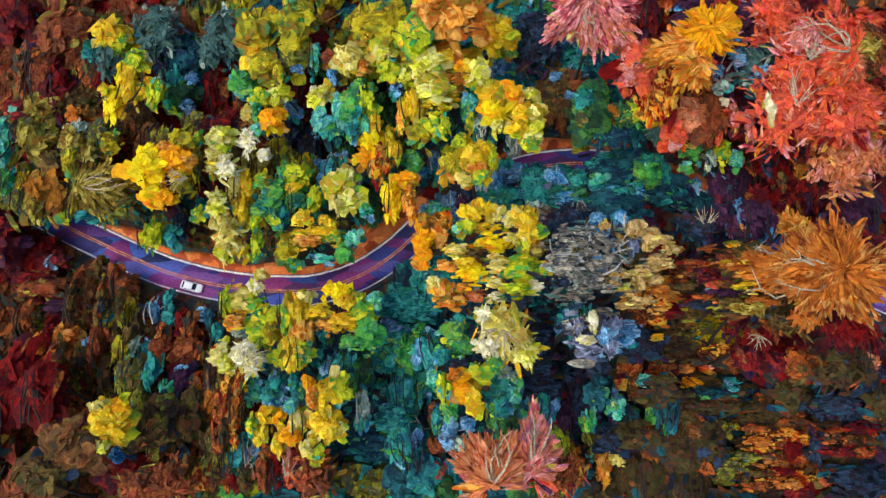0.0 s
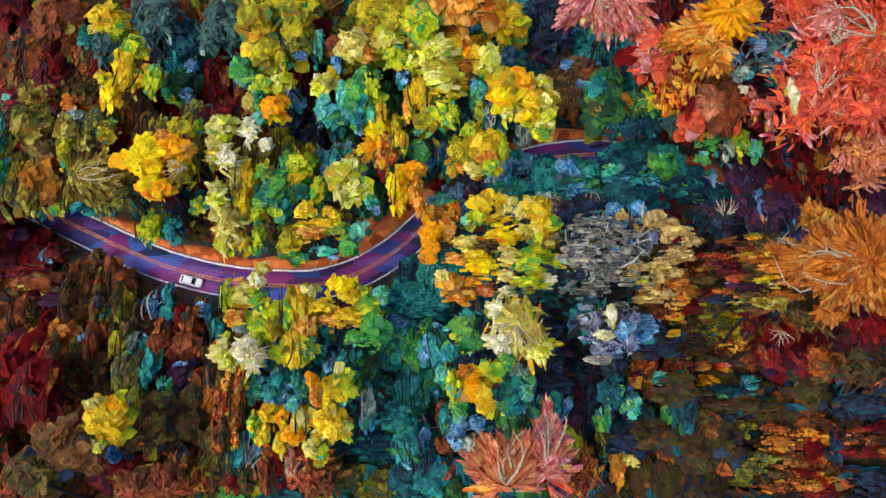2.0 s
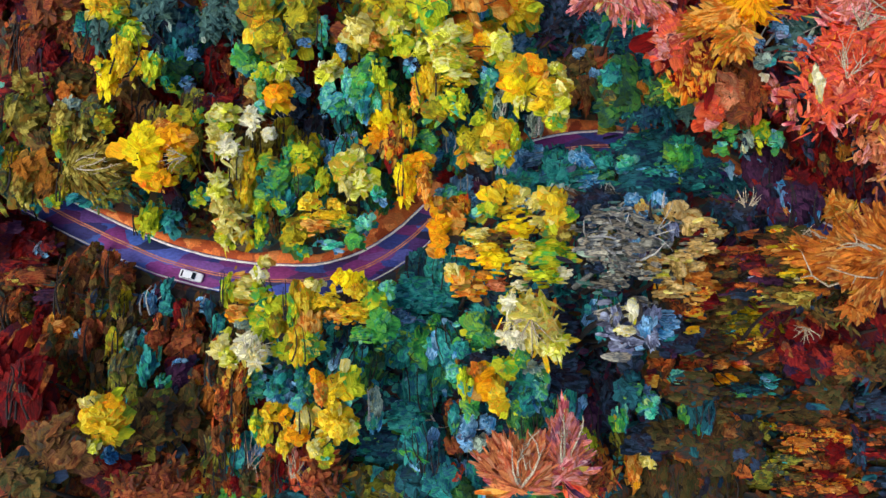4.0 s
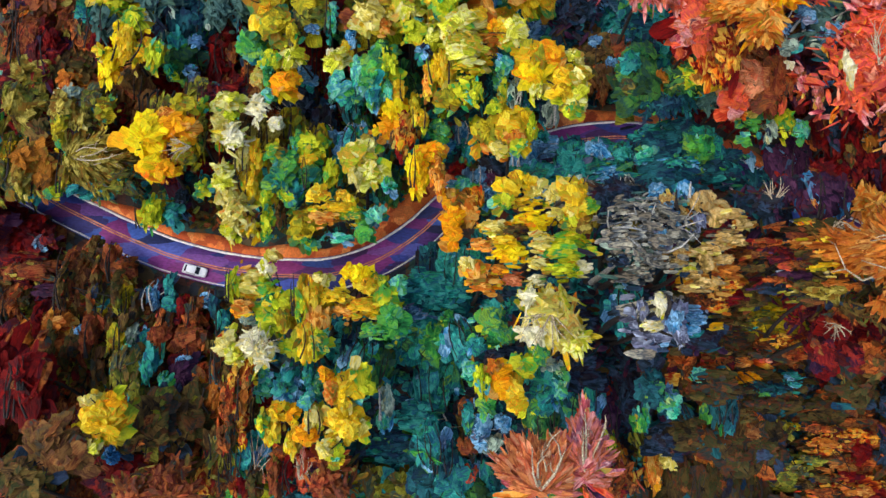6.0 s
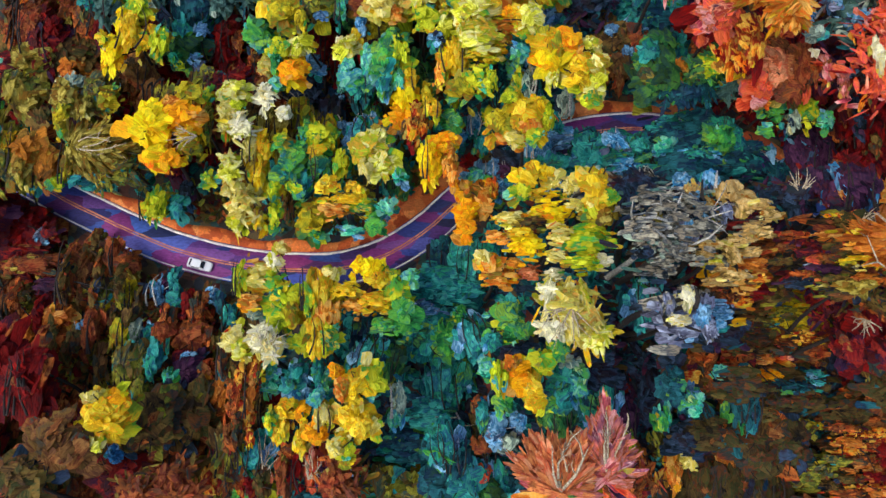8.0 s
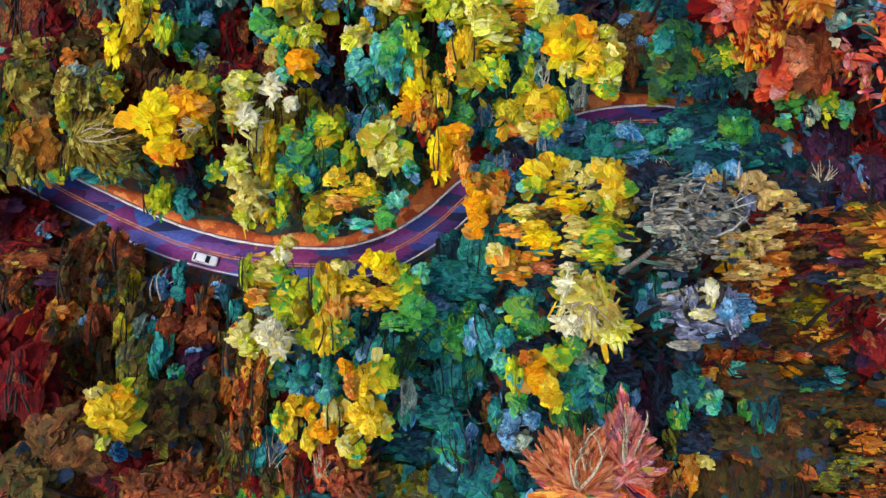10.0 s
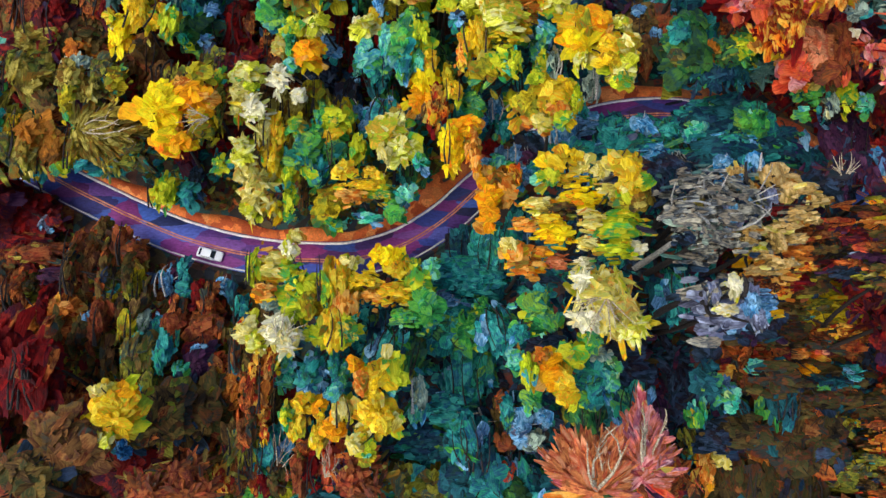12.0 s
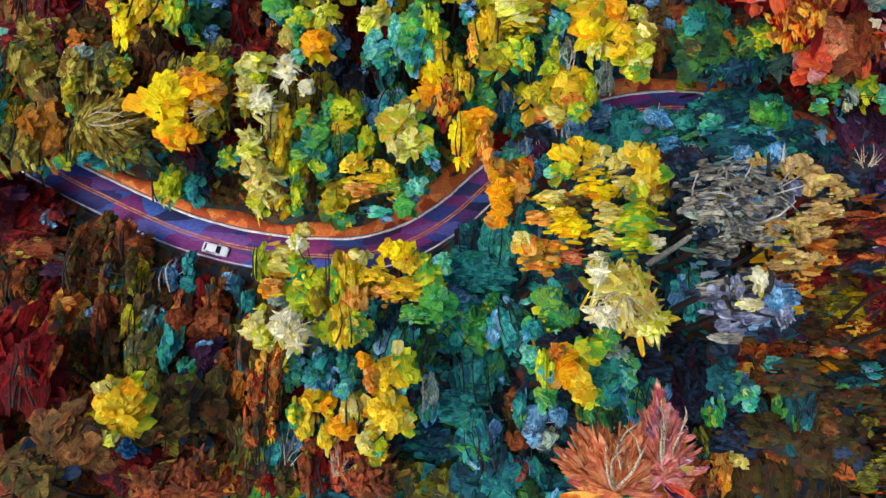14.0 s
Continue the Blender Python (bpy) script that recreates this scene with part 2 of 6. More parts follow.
# ---- road line and ground height ----
ROAD_KNOTS = [(-128, 68, 0), (-104, 54.5, 0), (-88.8, 45.6, 0), (-77.9, 39.3, 0), (-66.3, 33.7, 0), (-54.4, 28.8, 0), (-42.9, 26.0, 0), (-33, 25.1, 0), (-24.5, 25.5, 0), (-16.2, 28.4, 0),
              (-9.5, 33.0, 0), (-3.5, 38.5, 0.6), (3, 43.2, 2.2), (9.5, 46.6, 4.2), (17, 48.6, 5.6), (25, 49.6, 6), (33, 49.0, 6), (41, 45.8, 6), (50, 41, 6), (62, 34, 5.5), (80, 25, 4), (110, 12, 2), (140, 0, 0)]


def road_samples(step=1.0):
    k = np.array(ROAD_KNOTS, float)
    out = []
    for i in range(1, len(k) - 2):
        p0, p1, p2, p3 = k[i - 1], k[i], k[i + 1], k[i + 2]
        for t in np.linspace(0, 1, max(2, int(np.linalg.norm(p2 - p1) / step)), endpoint=False):
            out.append(0.5 * (2 * p1 + (p2 - p0) * t + (2 * p0 - 5 * p1 + 4 * p2 - p3) * t * t + (3 * p1 - p0 - 3 * p2 + p3) * t ** 3))
    return np.array(out)


ROAD = road_samples()
ROAD_WAY = unit(np.gradient(ROAD, axis=0) * (1, 1, 0))
ROAD_SIDE = np.stack([-ROAD_WAY[:, 1], ROAD_WAY[:, 0], 0 * ROAD_WAY[:, 0]], 1)


def ground_z(x, y):
    """Height of the ground at arrays x, y: a low wooded knoll, rolling floor, levelled beside the road."""
    x, y = np.atleast_1d(np.asarray(x, float)), np.atleast_1d(np.asarray(y, float))
    h = 9 * np.exp(-((x - 26) / 24) ** 2 - ((y - 26) / 26) ** 2) + 0.7 * np.sin(x * 0.13 + 1) * np.cos(y * 0.11) + 0.4 * np.sin(x * 0.31 - y * 0.27)
    d2 = np.full(x.shape, 1e9)
    near = np.zeros(x.shape)
    for p in ROAD:
        q = (x - p[0]) ** 2 + (y - p[1]) ** 2
        near = np.where(q < d2, p[2], near)
        d2 = np.minimum(d2, q)
    f = np.clip((np.sqrt(d2) - 5.5) / 9, 0, 1)
    f = f * f * (3 - 2 * f)
    return (near - 0.12) * (1 - f) + h * f


def road_gap(x, y):
    return float(np.sqrt(((ROAD[:, :2] - (x, y)) ** 2).sum(1).min()))


def above_road(x, y):
    i = int(((ROAD[:, :2] - (x, y)) ** 2).sum(1).argmin())
    return (x - ROAD[i, 0]) * ROAD_SIDE[i, 0] + (y - ROAD[i, 1]) * ROAD_SIDE[i, 1] > 0


# ---- the setting: ground, road, soil banks ----
core_x, core_y = np.arange(-130, 131, 2.0), np.arange(-60, 121, 2.0)
far = np.array([12, 40, 110, 300, 800, 2000.0])
gx, gy = np.concatenate([-130 - far[::-1], core_x, 130 + far]), np.concatenate([-60 - far[::-1], core_y, 120 + far])
mx, my = np.meshgrid(gx, gy)
gv = np.stack([mx.ravel(), my.ravel(), ground_z(mx.ravel(), my.ravel())], 1)
w = len(gx)
cell = (np.arange(len(gy) - 1)[:, None] * w + np.arange(w - 1)[None]).ravel()
ground = new("ground", mesh_of("ground", gv, np.stack([cell, cell + 1, cell + w + 1, cell + w], 1), FLOOR, True))
tagged(ground, "dark forest floor covered in fallen autumn leaves", "ground", kind="structure")


def ribbon(name, inner, outer, lift, material, parent=None, start=0, stop=None, thick=0.0, drape=False):
    """A strip along the road between two offsets from its centre line (arrays or numbers, left of the way is positive)."""
    p, s = ROAD[start:stop], ROAD_SIDE[start:stop]
    a, b = np.broadcast_to(inner, len(p)), np.broadcast_to(outer, len(p))
    va, vb = p + s * a[:, None], p + s * b[:, None]
    if drape:
        va[:, 2], vb[:, 2] = ground_z(va[:, 0], va[:, 1]), ground_z(vb[:, 0], vb[:, 1])
    va[:, 2] += lift
    vb[:, 2] += lift
    n = len(p)
    low = np.array([0, 0, thick or 0.04])
    verts = np.concatenate([va, vb, va - low, vb - low])
    i = np.arange(n - 1)
    faces = np.concatenate([np.stack([i, i + 1, n + i + 1, n + i], 1), np.stack([i + 1, i, 2 * n + i, 2 * n + i + 1], 1), np.stack([n + i, n + i + 1, 3 * n + i + 1, 3 * n + i], 1)])
    ob = new(name, mesh_of(name, verts, faces, material))
    ob.parent = parent
    return ob


road = ribbon("road", -3.4, 3.15, 0.0, ASPHALT, thick=0.25)
tagged(road, "curving two-lane asphalt road with blue and violet sheen", "road", kind="structure")
along = np.arange(len(ROAD))
wob = 0.04 * np.sin(along * 0.7) + 0.03 * np.sin(along * 1.9)
for name, a, b, mat in (("edge_line", 2.6 + wob, 3.02 + wob * 0.3, WHITE_LINE), ("edge_line", -3.2, -2.95 + wob, WHITE_LINE), ("centre_line", -0.1, 0.14 + wob, ORANGE_LINE), ("centre_line", -0.5 + wob, -0.28, ORANGE_LINE)):
    ribbon(name, a, b, 0.012, mat, road, thick=0.01)
bank_x = ROAD[:, 0]
width = 1.9 + 7.0 * np.exp(-((bank_x + 9) / 5) ** 2) + 0.3 * np.exp(-((bank_x - 22) / 9) ** 2) + 0.5 * np.sin(along * 0.45)
for name, a, b, mat, label in (("soil_bank", 3.15, 3.3 + width, SOIL, "bare orange soil verge beside the asphalt road"), ("verge", -4.2 + wob * 3, -3.4, FLOOR, "narrow dark earth verge below the road edge")):
    tagged(ribbon(name, a, b, 0.2 if name == "soil_bank" else 0.16, mat, drape=True, thick=0.2), label, "verge", kind="structure")


# ---- trees ----
TONES = {"sun": "bright yellow", "gold": "golden yellow", "amber": "amber orange", "tawny": "tawny orange", "slate": "slate green", "tan": "pale tan", "orange": "bright orange", "flame": "flame orange and red", "lemon": "pale lemon yellow", "straw": "straw yellow",
         "cream": "creamy white", "lime": "yellow-green", "ochre": "ochre yellow", "olive": "olive brown", "khaki": "khaki brown", "green": "fresh green", "mint": "mint green", "teal": "teal green",
         "darkteal": "dark teal", "darkgreen": "dark green", "sage": "greyish sage", "blue": "pale blue-grey", "night": "shade-dark blue", "grey": "bare grey", "russet": "russet brown", "umber": "dark umber", "peat": "dark peat brown", "copper": "copper orange",
         "brown": "dull brown", "rust": "rust red", "maroon": "dark maroon", "crimson": "deep crimson", "coral": "coral red", "pink": "salmon pink", "plum": "dark plum", "lavender": "pale lavender grey", "salmon": "salmon orange"}
PALE = {"copper", "straw", "khaki", "coral", "pink", "amber", "cream", "rust", "salmon"}
MIXED = {"sun": "sun orange", "gold": "lime ochre straw lime", "amber": "gold orange tawny", "tawny": "olive amber rust", "slate": "darkteal sage night", "tan": "straw tawny grey", "orange": "sun amber", "flame": "gold crimson umber", "lemon": "lime straw gold", "straw": "lemon amber gold",
         "cream": "straw lemon straw", "lime": "green gold mint ochre", "ochre": "olive gold green", "olive": "ochre umber teal", "khaki": "olive straw umber", "green": "teal lime mint", "mint": "teal green blue",
         "teal": "blue green darkteal", "darkteal": "teal night green", "darkgreen": "green teal olive", "sage": "teal cream night", "blue": "lavender teal night", "night": "darkteal plum peat",
         "grey": "night slate sage", "russet": "rust umber khaki", "umber": "rust olive russet night", "peat": "umber night rust darkteal", "copper": "rust amber flame", "brown": "russet umber rust", "rust": "flame maroon umber coral", "maroon": "crimson plum rust",
         "crimson": "maroon rust", "coral": "pink flame crimson", "pink": "coral straw plum", "plum": "maroon night blue", "lavender": "blue night grey", "salmon": "rust amber pink"}
TREES, SHAPES = [], {}
rng = np.random.default_rng(7)


def leafy(name, rng, v, f, blade, pal):
    """A mesh of leaf clumps in a main colour, with patches of its kindred colours."""
    mixes = MIXED[pal].split()
    sides = len(f) // (len(v) // (len(f[f[:, 0] == f[0, 0]]) + 1))
    heads = v[f[::sides, 0]]
    k = rng.uniform(0.25, 0.6, (len(mixes), 3))
    wave = np.sin(heads @ k.T * 2.2 + rng.uniform(0, 6.28, len(mixes))) + rng.normal(size=(len(heads), len(mixes))) * 0.5
    out = np.hypot(heads[:, 0], heads[:, 1])
    wave = wave + ((out / out.max() - 0.55) * 1.5 - heads[:, 2] / np.ptp(heads[:, 2]))[:, None]
    best = np.argmax(wave, 1)
    slot = np.where(wave[np.arange(len(heads)), best] > 1.25, best + 1, 0)
    SHAPES[pal] = (v, f, blade, np.repeat(slot, sides))
    return mesh_of(name, v, f, leaf_material(pal), True, [leaf_material(m) for m in mixes], np.repeat(slot, sides), blade)


def crown_mesh(rng, rx, ry, rz, pal, style, thin=1.0):
    """A crown about the origin: an uneven dome of leaf clumps, or sprays of long leafy shoots."""
    grain = style[1] if style[0] == "d" and len(style) > 1 else ""
    rx, ry = max(rx - 0.7, rx * 0.6), max(ry - 0.7, ry * 0.6)
    area = math.pi * rx * ry
    phase, swing = rng.uniform(0, 6.283, 6), rng.uniform(0.04, 0.2, 6)
    lobes = int(rng.integers(6, 11))
    la, ld = rng.uniform(0, 6.283, lobes), np.sqrt(rng.random(lobes)) * 0.92
    lobe = np.stack([ld * np.cos(la), ld * np.sin(la)], 1)
    if style[0] in "ds":
        n = int(({"x": 3.2, "y": 2.7}.get(grain, 2.2) if style[0] == "d" else 5.0) * area * thin) + 30
        if style == "dyb":
            n = int(n * 0.62)
        a, rho = rng.uniform(0, 6.283, n), np.sqrt(rng.random(n)) * (1 + 0.4 * (rng.random(n) > 0.8))
        rim = 1 + sum(swing[k] * np.cos((k + 2) * a + phase[k]) for k in range(6))
        u = np.stack([np.cos(a) * rho * rim, np.sin(a) * rho * rim], 1)
        gather = lobe[rng.integers(0, lobes, n)] * 1.08 + rng.normal(size=(n, 2)) * (0.15, 0.26)
        u = np.where((rng.random(n) < (0.6 if grain != "x" else 0.3))[:, None], gather, u)
        rho = np.sqrt((u ** 2).sum(1)).clip(0, 1.25)
        hump = np.max(1 - ((u[:, None] - lobe[None]) ** 2).sum(2) / 0.16, 1).clip(0, 1)
        deep = (rng.random(n) > 0.66) * rng.uniform(0.2, 1.3, n)
        c = np.stack([u[:, 0] * rx, u[:, 1] * ry, rz * (0.75 * np.sqrt(np.clip(1 - rho ** 2, 0, 1)) + 0.4 * hump - 0.45 - deep + rng.uniform(-0.1, 0.1, n))], 1)
        out = unit(np.stack([u[:, 0], u[:, 1], np.full(n, 0.3)], 1))
        normal = out * 0.45 + (0, 0, 0.8) + rng.normal(size=(n, 3)) * 0.24
        if style[0] == "s":
            spray = unit(np.concatenate([u[:, None] - lobe[None], np.full((n, lobes, 1), 0.2)], 2)[np.arange(n), np.argmin(((u[:, None] - lobe[None]) ** 2).sum(2), 1)])
            way = spray + rng.normal(size=(n, 3)) * 0.3
            hl, hw = rng.uniform(0.6, 1.8, n), rng.uniform(0.14, 0.48, n)
            v, f, blade = dabs(rng, c, normal, way, hl, hw, 8, 0.2, 0.16, 2.0, 0.0)
            return leafy("crown", rng, v, f, blade, pal)
        if grain == "x":
            way = np.array([1.0, 0, 0]) + rng.normal(size=(n, 3)) * 0.14
            hl, hw = rng.uniform(0.4, 2.1, n), rng.uniform(0.24, 0.7, n)
        elif grain == "y":
            way = np.array([0, 1.0, -0.2]) + rng.normal(size=(n, 3)) * 0.2
            hl, hw = rng.uniform(0.6, 2.5, n), rng.uniform(0.35, 1.05, n)
            if style == "dyb":
                hl, hw = rng.uniform(0.9, 3.2, n), rng.uniform(0.5, 1.35, n)
        else:
            fan = u - lobe[np.argmin(((u[:, None] - lobe[None]) ** 2).sum(2), 1)] * 0.8
            way = np.concatenate([unit(fan), np.zeros((n, 1))], 1) + np.array([0.05, 0.35, 0]) + rng.normal(size=(n, 3)) * 0.3
            hl = np.where(rng.random(n) > 0.62, rng.uniform(0.4, 0.9, n), rng.uniform(1.1, 2.3, n))
            hw = hl * rng.uniform(0.4, 0.85, n)
        small = min(1.0, max(0.45, min(rx, ry) / 2.4)) * (1 if thin == 1 else 0.6)
        v, f, blade = dabs(rng, c, normal, way, hl * small, hw * small, 12, 0.2, 0.14 if grain == "x" else 0.27, 5.0 if grain == "x" else 2.6, 0.0 if grain == "x" else 0.3)
    else:
        lean = radians(float(style[1:] or 90))
        n = int(4.2 * area) + 60
        a = rng.uniform(0, 6.283, n) if style[0] == "R" else lean + rng.normal(size=n) * 0.85
        turn = np.zeros(n) if style[0] == "R" else np.abs(a - lean).clip(0, 2)
        reach = rng.uniform(0.08, 1.0, n) ** 0.6 * ((1.0 if style[0] == "R" else 1.5) - 0.45 * turn) * (1 + 0.16 * np.cos(5 * a + phase[0]) + 0.1 * np.cos(9 * a + phase[1]))
        root = np.array([-math.cos(lean) * rx * 0.75, -math.sin(lean) * ry * 0.75]) * (style[0] == "S")
        c = np.stack([root[0] + np.cos(a) * reach * rx, root[1] + np.sin(a) * reach * ry, rz * (0.5 - 0.35 * (reach - 0.7) ** 2 + rng.uniform(-0.5, 0.3, n))], 1)
        way = np.stack([np.cos(a), np.sin(a), np.full(n, 0.1)], 1) + rng.normal(size=(n, 3)) * 0.16
        normal = (0, 0, 1.0) + rng.normal(size=(n, 3)) * 0.35
        v, f, blade = dabs(rng, c, normal, way, rng.uniform(0.7, 2.4, n), rng.uniform(0.14, 0.5, n), 8, 0.2, 0.16, 2.0, 0.0)
    return leafy("crown", rng, v, f, blade, pal)


def limb_points(rng, start, end, sag=0.25, n=5, crook=0.08):
    start, end = np.asarray(start, float), np.asarray(end, float)
    t = np.linspace(0, 1, n)[:, None]
    bend = rng.normal(size=3) * np.linalg.norm(end - start) * crook
    return start + (end - start) * t + bend * np.sin(t * 3.1416) + np.array([0, 0, sag]) * np.sin(t * 3.1416)


def twig_fan(rx, ry, way):
    """Bare twigs that fan out from one fork, the way's side the longest."""
    pieces = []
    for a in np.linspace(-1.15, 1.15, 9) + rng.uniform(-0.12, 0.12, 9):
        reach = rng.uniform(0.55, 1.0) * (1.1 - 0.3 * abs(a))
        tip = (math.cos(way + a) * rx * reach, math.sin(way + a) * ry * reach, rng.uniform(0.2, 1.2))
        root = (math.cos(way) * rx * -0.2, math.sin(way) * ry * -0.2, -0.6)
        line = limb_points(rng, root, tip, 0.2, 6, 0.06)
        pieces.append(tube(line, np.linspace(0.11, 0.03, 6), 5))
        side = line[3] + rng.normal(size=3) * (0.16 * rx, 0.16 * ry, 0.2)
        pieces.append(tube(limb_points(rng, line[2], side, 0.1, 4), np.linspace(0.07, 0.025, 4), 4))
    return joined(pieces)


def tree(x, y, z, rx, ry, pal, style, name="", group="autumn trees of the forest", boughs=()):
    """A tree whose crown is seen at height z: trunk, limbs and crown under an Empty at its base. boughs: more leafy masses of its crown,
    each with its offset from the first, its half sizes, colour and growth."""
    base = float(ground_z(x, y)[0]) - 0.15
    rz = 0.62 * min(rx, ry) + 0.4
    mid = max(z - 0.35 * rz - base, rz * 0.8 + 0.6)
    bare = style[0] == "B"
    kind = name or ("bare_tree" if bare else "broadleaf_tree" if mid > 6 else "shrub")
    top = new(kind)
    top.location = (x, y, base)
    where = "beside the road" if road_gap(x, y) < 9 + rx else "in the dense forest"
    shape = "bare" if bare else "spreading" if style[0] in "sS" else "leafy"
    tagged(top, f"{shape} {TONES[pal].replace('bare ', '')} autumn {'tree' if mid > 6 else 'shrub'} {where}", "tree" if mid > 6 else "shrub", group)
    bark = GREY_BARK if bare or pal in ("grey", "blue", "sage") else PALE_BARK if pal in PALE and style[0] == "S" else BARK
    r0 = 0.05 + 0.016 * mid
    foot_x, foot_y = rng.uniform(-0.05, 0.05) * mid, -rng.uniform(0.08, 0.24) * mid
    if mid < 6 or mid > 24 or style[0] in "SB" or road_gap(x + foot_x, y + foot_y) < 5.5:
        foot_x, foot_y = 0.0, 0.0
    if road_gap(x, y) < 4.6:
        i = int(((ROAD[:, :2] - (x, y)) ** 2).sum(1).argmin())
        foot_x, foot_y = (ROAD[i] + ROAD_SIDE[i] * (5.2 if above_road(x, y) else -5.2))[:2] - (x, y)
    tip = (0, 0, mid - 0.1 * rz)
    pts = limb_points(rng, (foot_x, foot_y, 0), tip, 0, 6, 0.04)
    v, f = tube(pts, np.linspace(r0, r0 * 0.35, 6), 7)
    mesh_part("trunk", mesh_of("trunk", v, f, bark if bare else BARK, True), top)
    count = 9 if bare else 5 if style[0] == "S" else 4 if max(rx, ry) > 2.5 and not boughs else 2
    for k in range(count):
        a = 6.283 * (k + rng.uniform(-0.3, 0.3)) / count
        reach = rng.uniform(0.7, 0.98) if bare else rng.uniform(0.2, 0.95) if style[0] == "S" else rng.uniform(0.5, 0.75)
        tip = (math.cos(a) * rx * reach, math.sin(a) * ry * reach, mid + rng.uniform(-0.1, 0.75) * rz)
        if style in ("d", "dy", "dyb"):
            tip = (rng.uniform(-0.75, 0.75) * rx, rng.choice((-0.95, 0.95)) * ry * rng.uniform(0.6, 1.0), mid + 0.88 * rz)
        if bare:
            tip = (math.cos(a) * rx * reach, math.sin(a) * ry * reach * 0.5, mid + rng.uniform(0.85, 1.2) * rz)
        if style[0] == "S":
            a = radians(float(style[1:] or 90)) + rng.uniform(-0.8, 0.8)
            tip = (math.cos(a) * rx * reach, math.sin(a) * ry * reach, mid + rng.uniform(0.75, 1.15) * rz)
        foot = (0, 0, mid * rng.uniform(0.72, 0.9))
        if style[0] == "S":
            lean = radians(float(style[1:] or 90))
            foot = (-math.cos(lean) * rx * 0.6, -math.sin(lean) * ry * 0.6, mid + 0.5 * rz)
        if style in ("dy", "dyb"):
            lean = rng.uniform(-0.7, 0.7) * rx
            foot, tip = (lean, -0.9 * ry, mid + 0.45 * rz), (lean + rng.uniform(-0.15, 0.15) * rx, rng.uniform(0.3, 0.95) * ry, mid + 0.98 * rz)
        line = limb_points(rng, foot, tip, crook=0.16 if style[0] == "S" else 0.08)
        v, f = tube(line, np.linspace(max(r0 * 0.45, 0.16 if style[0] == "S" else 0.3 if bare else 0.2 if style == "dyb" else 0.14), 0.05, 5), 5)
        limb = mesh_part("limb", mesh_of("limb", v, f, bark, True), top)
        for _ in range(3 if bare else 2 if style[0] == "S" else 0):
            p = line[int(rng.integers(1, 4))]
            wild = 0.1 if style[0] == "S" else 0.24
            e = p + rng.normal(size=3) * (wild * rx, wild * ry, 0.3) + np.array([math.cos(a), math.sin(a), 0.3]) * (0.28 if style[0] == "S" else 0.2) * min(rx, ry)
            v, f = tube(limb_points(rng, p, e, 0.1, 4), np.linspace(max(r0 * 0.2, 0.06), 0.02, 4), 4)
            mesh_part("twig", mesh_of("twig", v, f, bark, True), limb)
    me = crown_mesh(rng, rx, ry, rz, pal, "dx" if bare else style, 0.75 if bare else 1.0)
    crown = mesh_part("crown", me, top)
    crown.location = (0, 0, mid)
    TREES.append((x, y, max(rx, ry) * (1.5 if mid < 8 else 1)))
    for dx, dy, dz, bx, by, tone, growth in boughs:
        high = 0.62 * min(bx, by) + 0.4
        level = max(z + dz - 0.35 * high - base, high * 0.8 + 0.6)
        if growth[0] == "W":
            mesh_part("twig_spray", mesh_of("twig_spray", *twig_fan(bx, by, radians(float(growth[1:]))), PALE_BARK, True), top, "thin pale bare twigs").location = (dx, dy, level)
            continue
        part_crown = mesh_part("crown", crown_mesh(rng, bx, by, high, tone, growth), top, f"{TONES[tone]} leaves")
        part_crown.location = (dx, dy, level)
        v, f = tube(limb_points(rng, (dx * 0.15, dy * 0.15 - 0.2, min(mid, level) * 0.8), (dx, dy - 0.4 * by, level + 0.3 * high), 0.2), np.linspace(max(r0 * 0.5, 0.13), 0.05, 5), 5)
        mesh_part("limb", mesh_of("limb", v, f, bark, True), top)
        TREES.append((x + dx, y + dy, max(bx, by)))
    return top


tree(-72.2, 72.6, 18, 5.6, 4.9, "russet", "d")
tree(-62.8, 70.4, 20, 2.9, 2.9, "gold", "d")
tree(-60.3, 69.1, 19, 2.3, 2.5, "lime", "d")
tree(-55.0, 72.6, 18, 4.8, 5.4, "slate", "s")
tree(-66.7, 68.4, 16, 3.0, 3.9, "teal", "d")
tree(-50.7, 70.9, 12, 5.0, 5.0, "darkteal", "d")
tree(-42.2, 70.7, 18, 4.5, 6.4, "slate", "s")
tree(-34.4, 69.9, 22, 3.9, 4.6, "ochre", "d")
tree(-27.7, 69.9, 22, 3.5, 6.2, "ochre", "d")
tree(-76.2, 63.6, 16, 4.3, 6.4, "russet", "dy")
tree(-79.1, 57.6, 14, 4.3, 3.7, "maroon", "d")
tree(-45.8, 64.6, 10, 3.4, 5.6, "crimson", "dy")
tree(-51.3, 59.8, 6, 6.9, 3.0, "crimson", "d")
# low blackish-blue crown added for the shaded hole between crowns
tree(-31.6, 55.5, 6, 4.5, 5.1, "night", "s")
tree(-77.3, 41.3, 15, 3.5, 4.7, "olive", "dy")
tree(-79.0, 25.8, 4, 4.5, 3.7, "maroon", "dx")
tree(-68.7, 5.2, 14, 4.2, 5.9, "crimson", "dyb")
tree(-74.8, 5.3, 12, 2.9, 6.8, "crimson", "dyb")
tree(-49.8, -1.4, 14, 4.2, 4.5, "umber", "d")
tree(-45.7, 0.2, 10, 5.4, 5.8, "umber", "d")
tree(-57.5, -3.7, 23, 5.1, 4.1, "brown", "d")
tree(-60.7, -7.7, 24, 4.4, 3.2, "umber", "d")
tree(-54.3, -8.6, 12, 4.1, 3.2, "maroon", "d")
tree(-44.4, -9.3, 20, 6.1, 3.1, "russet", "s")
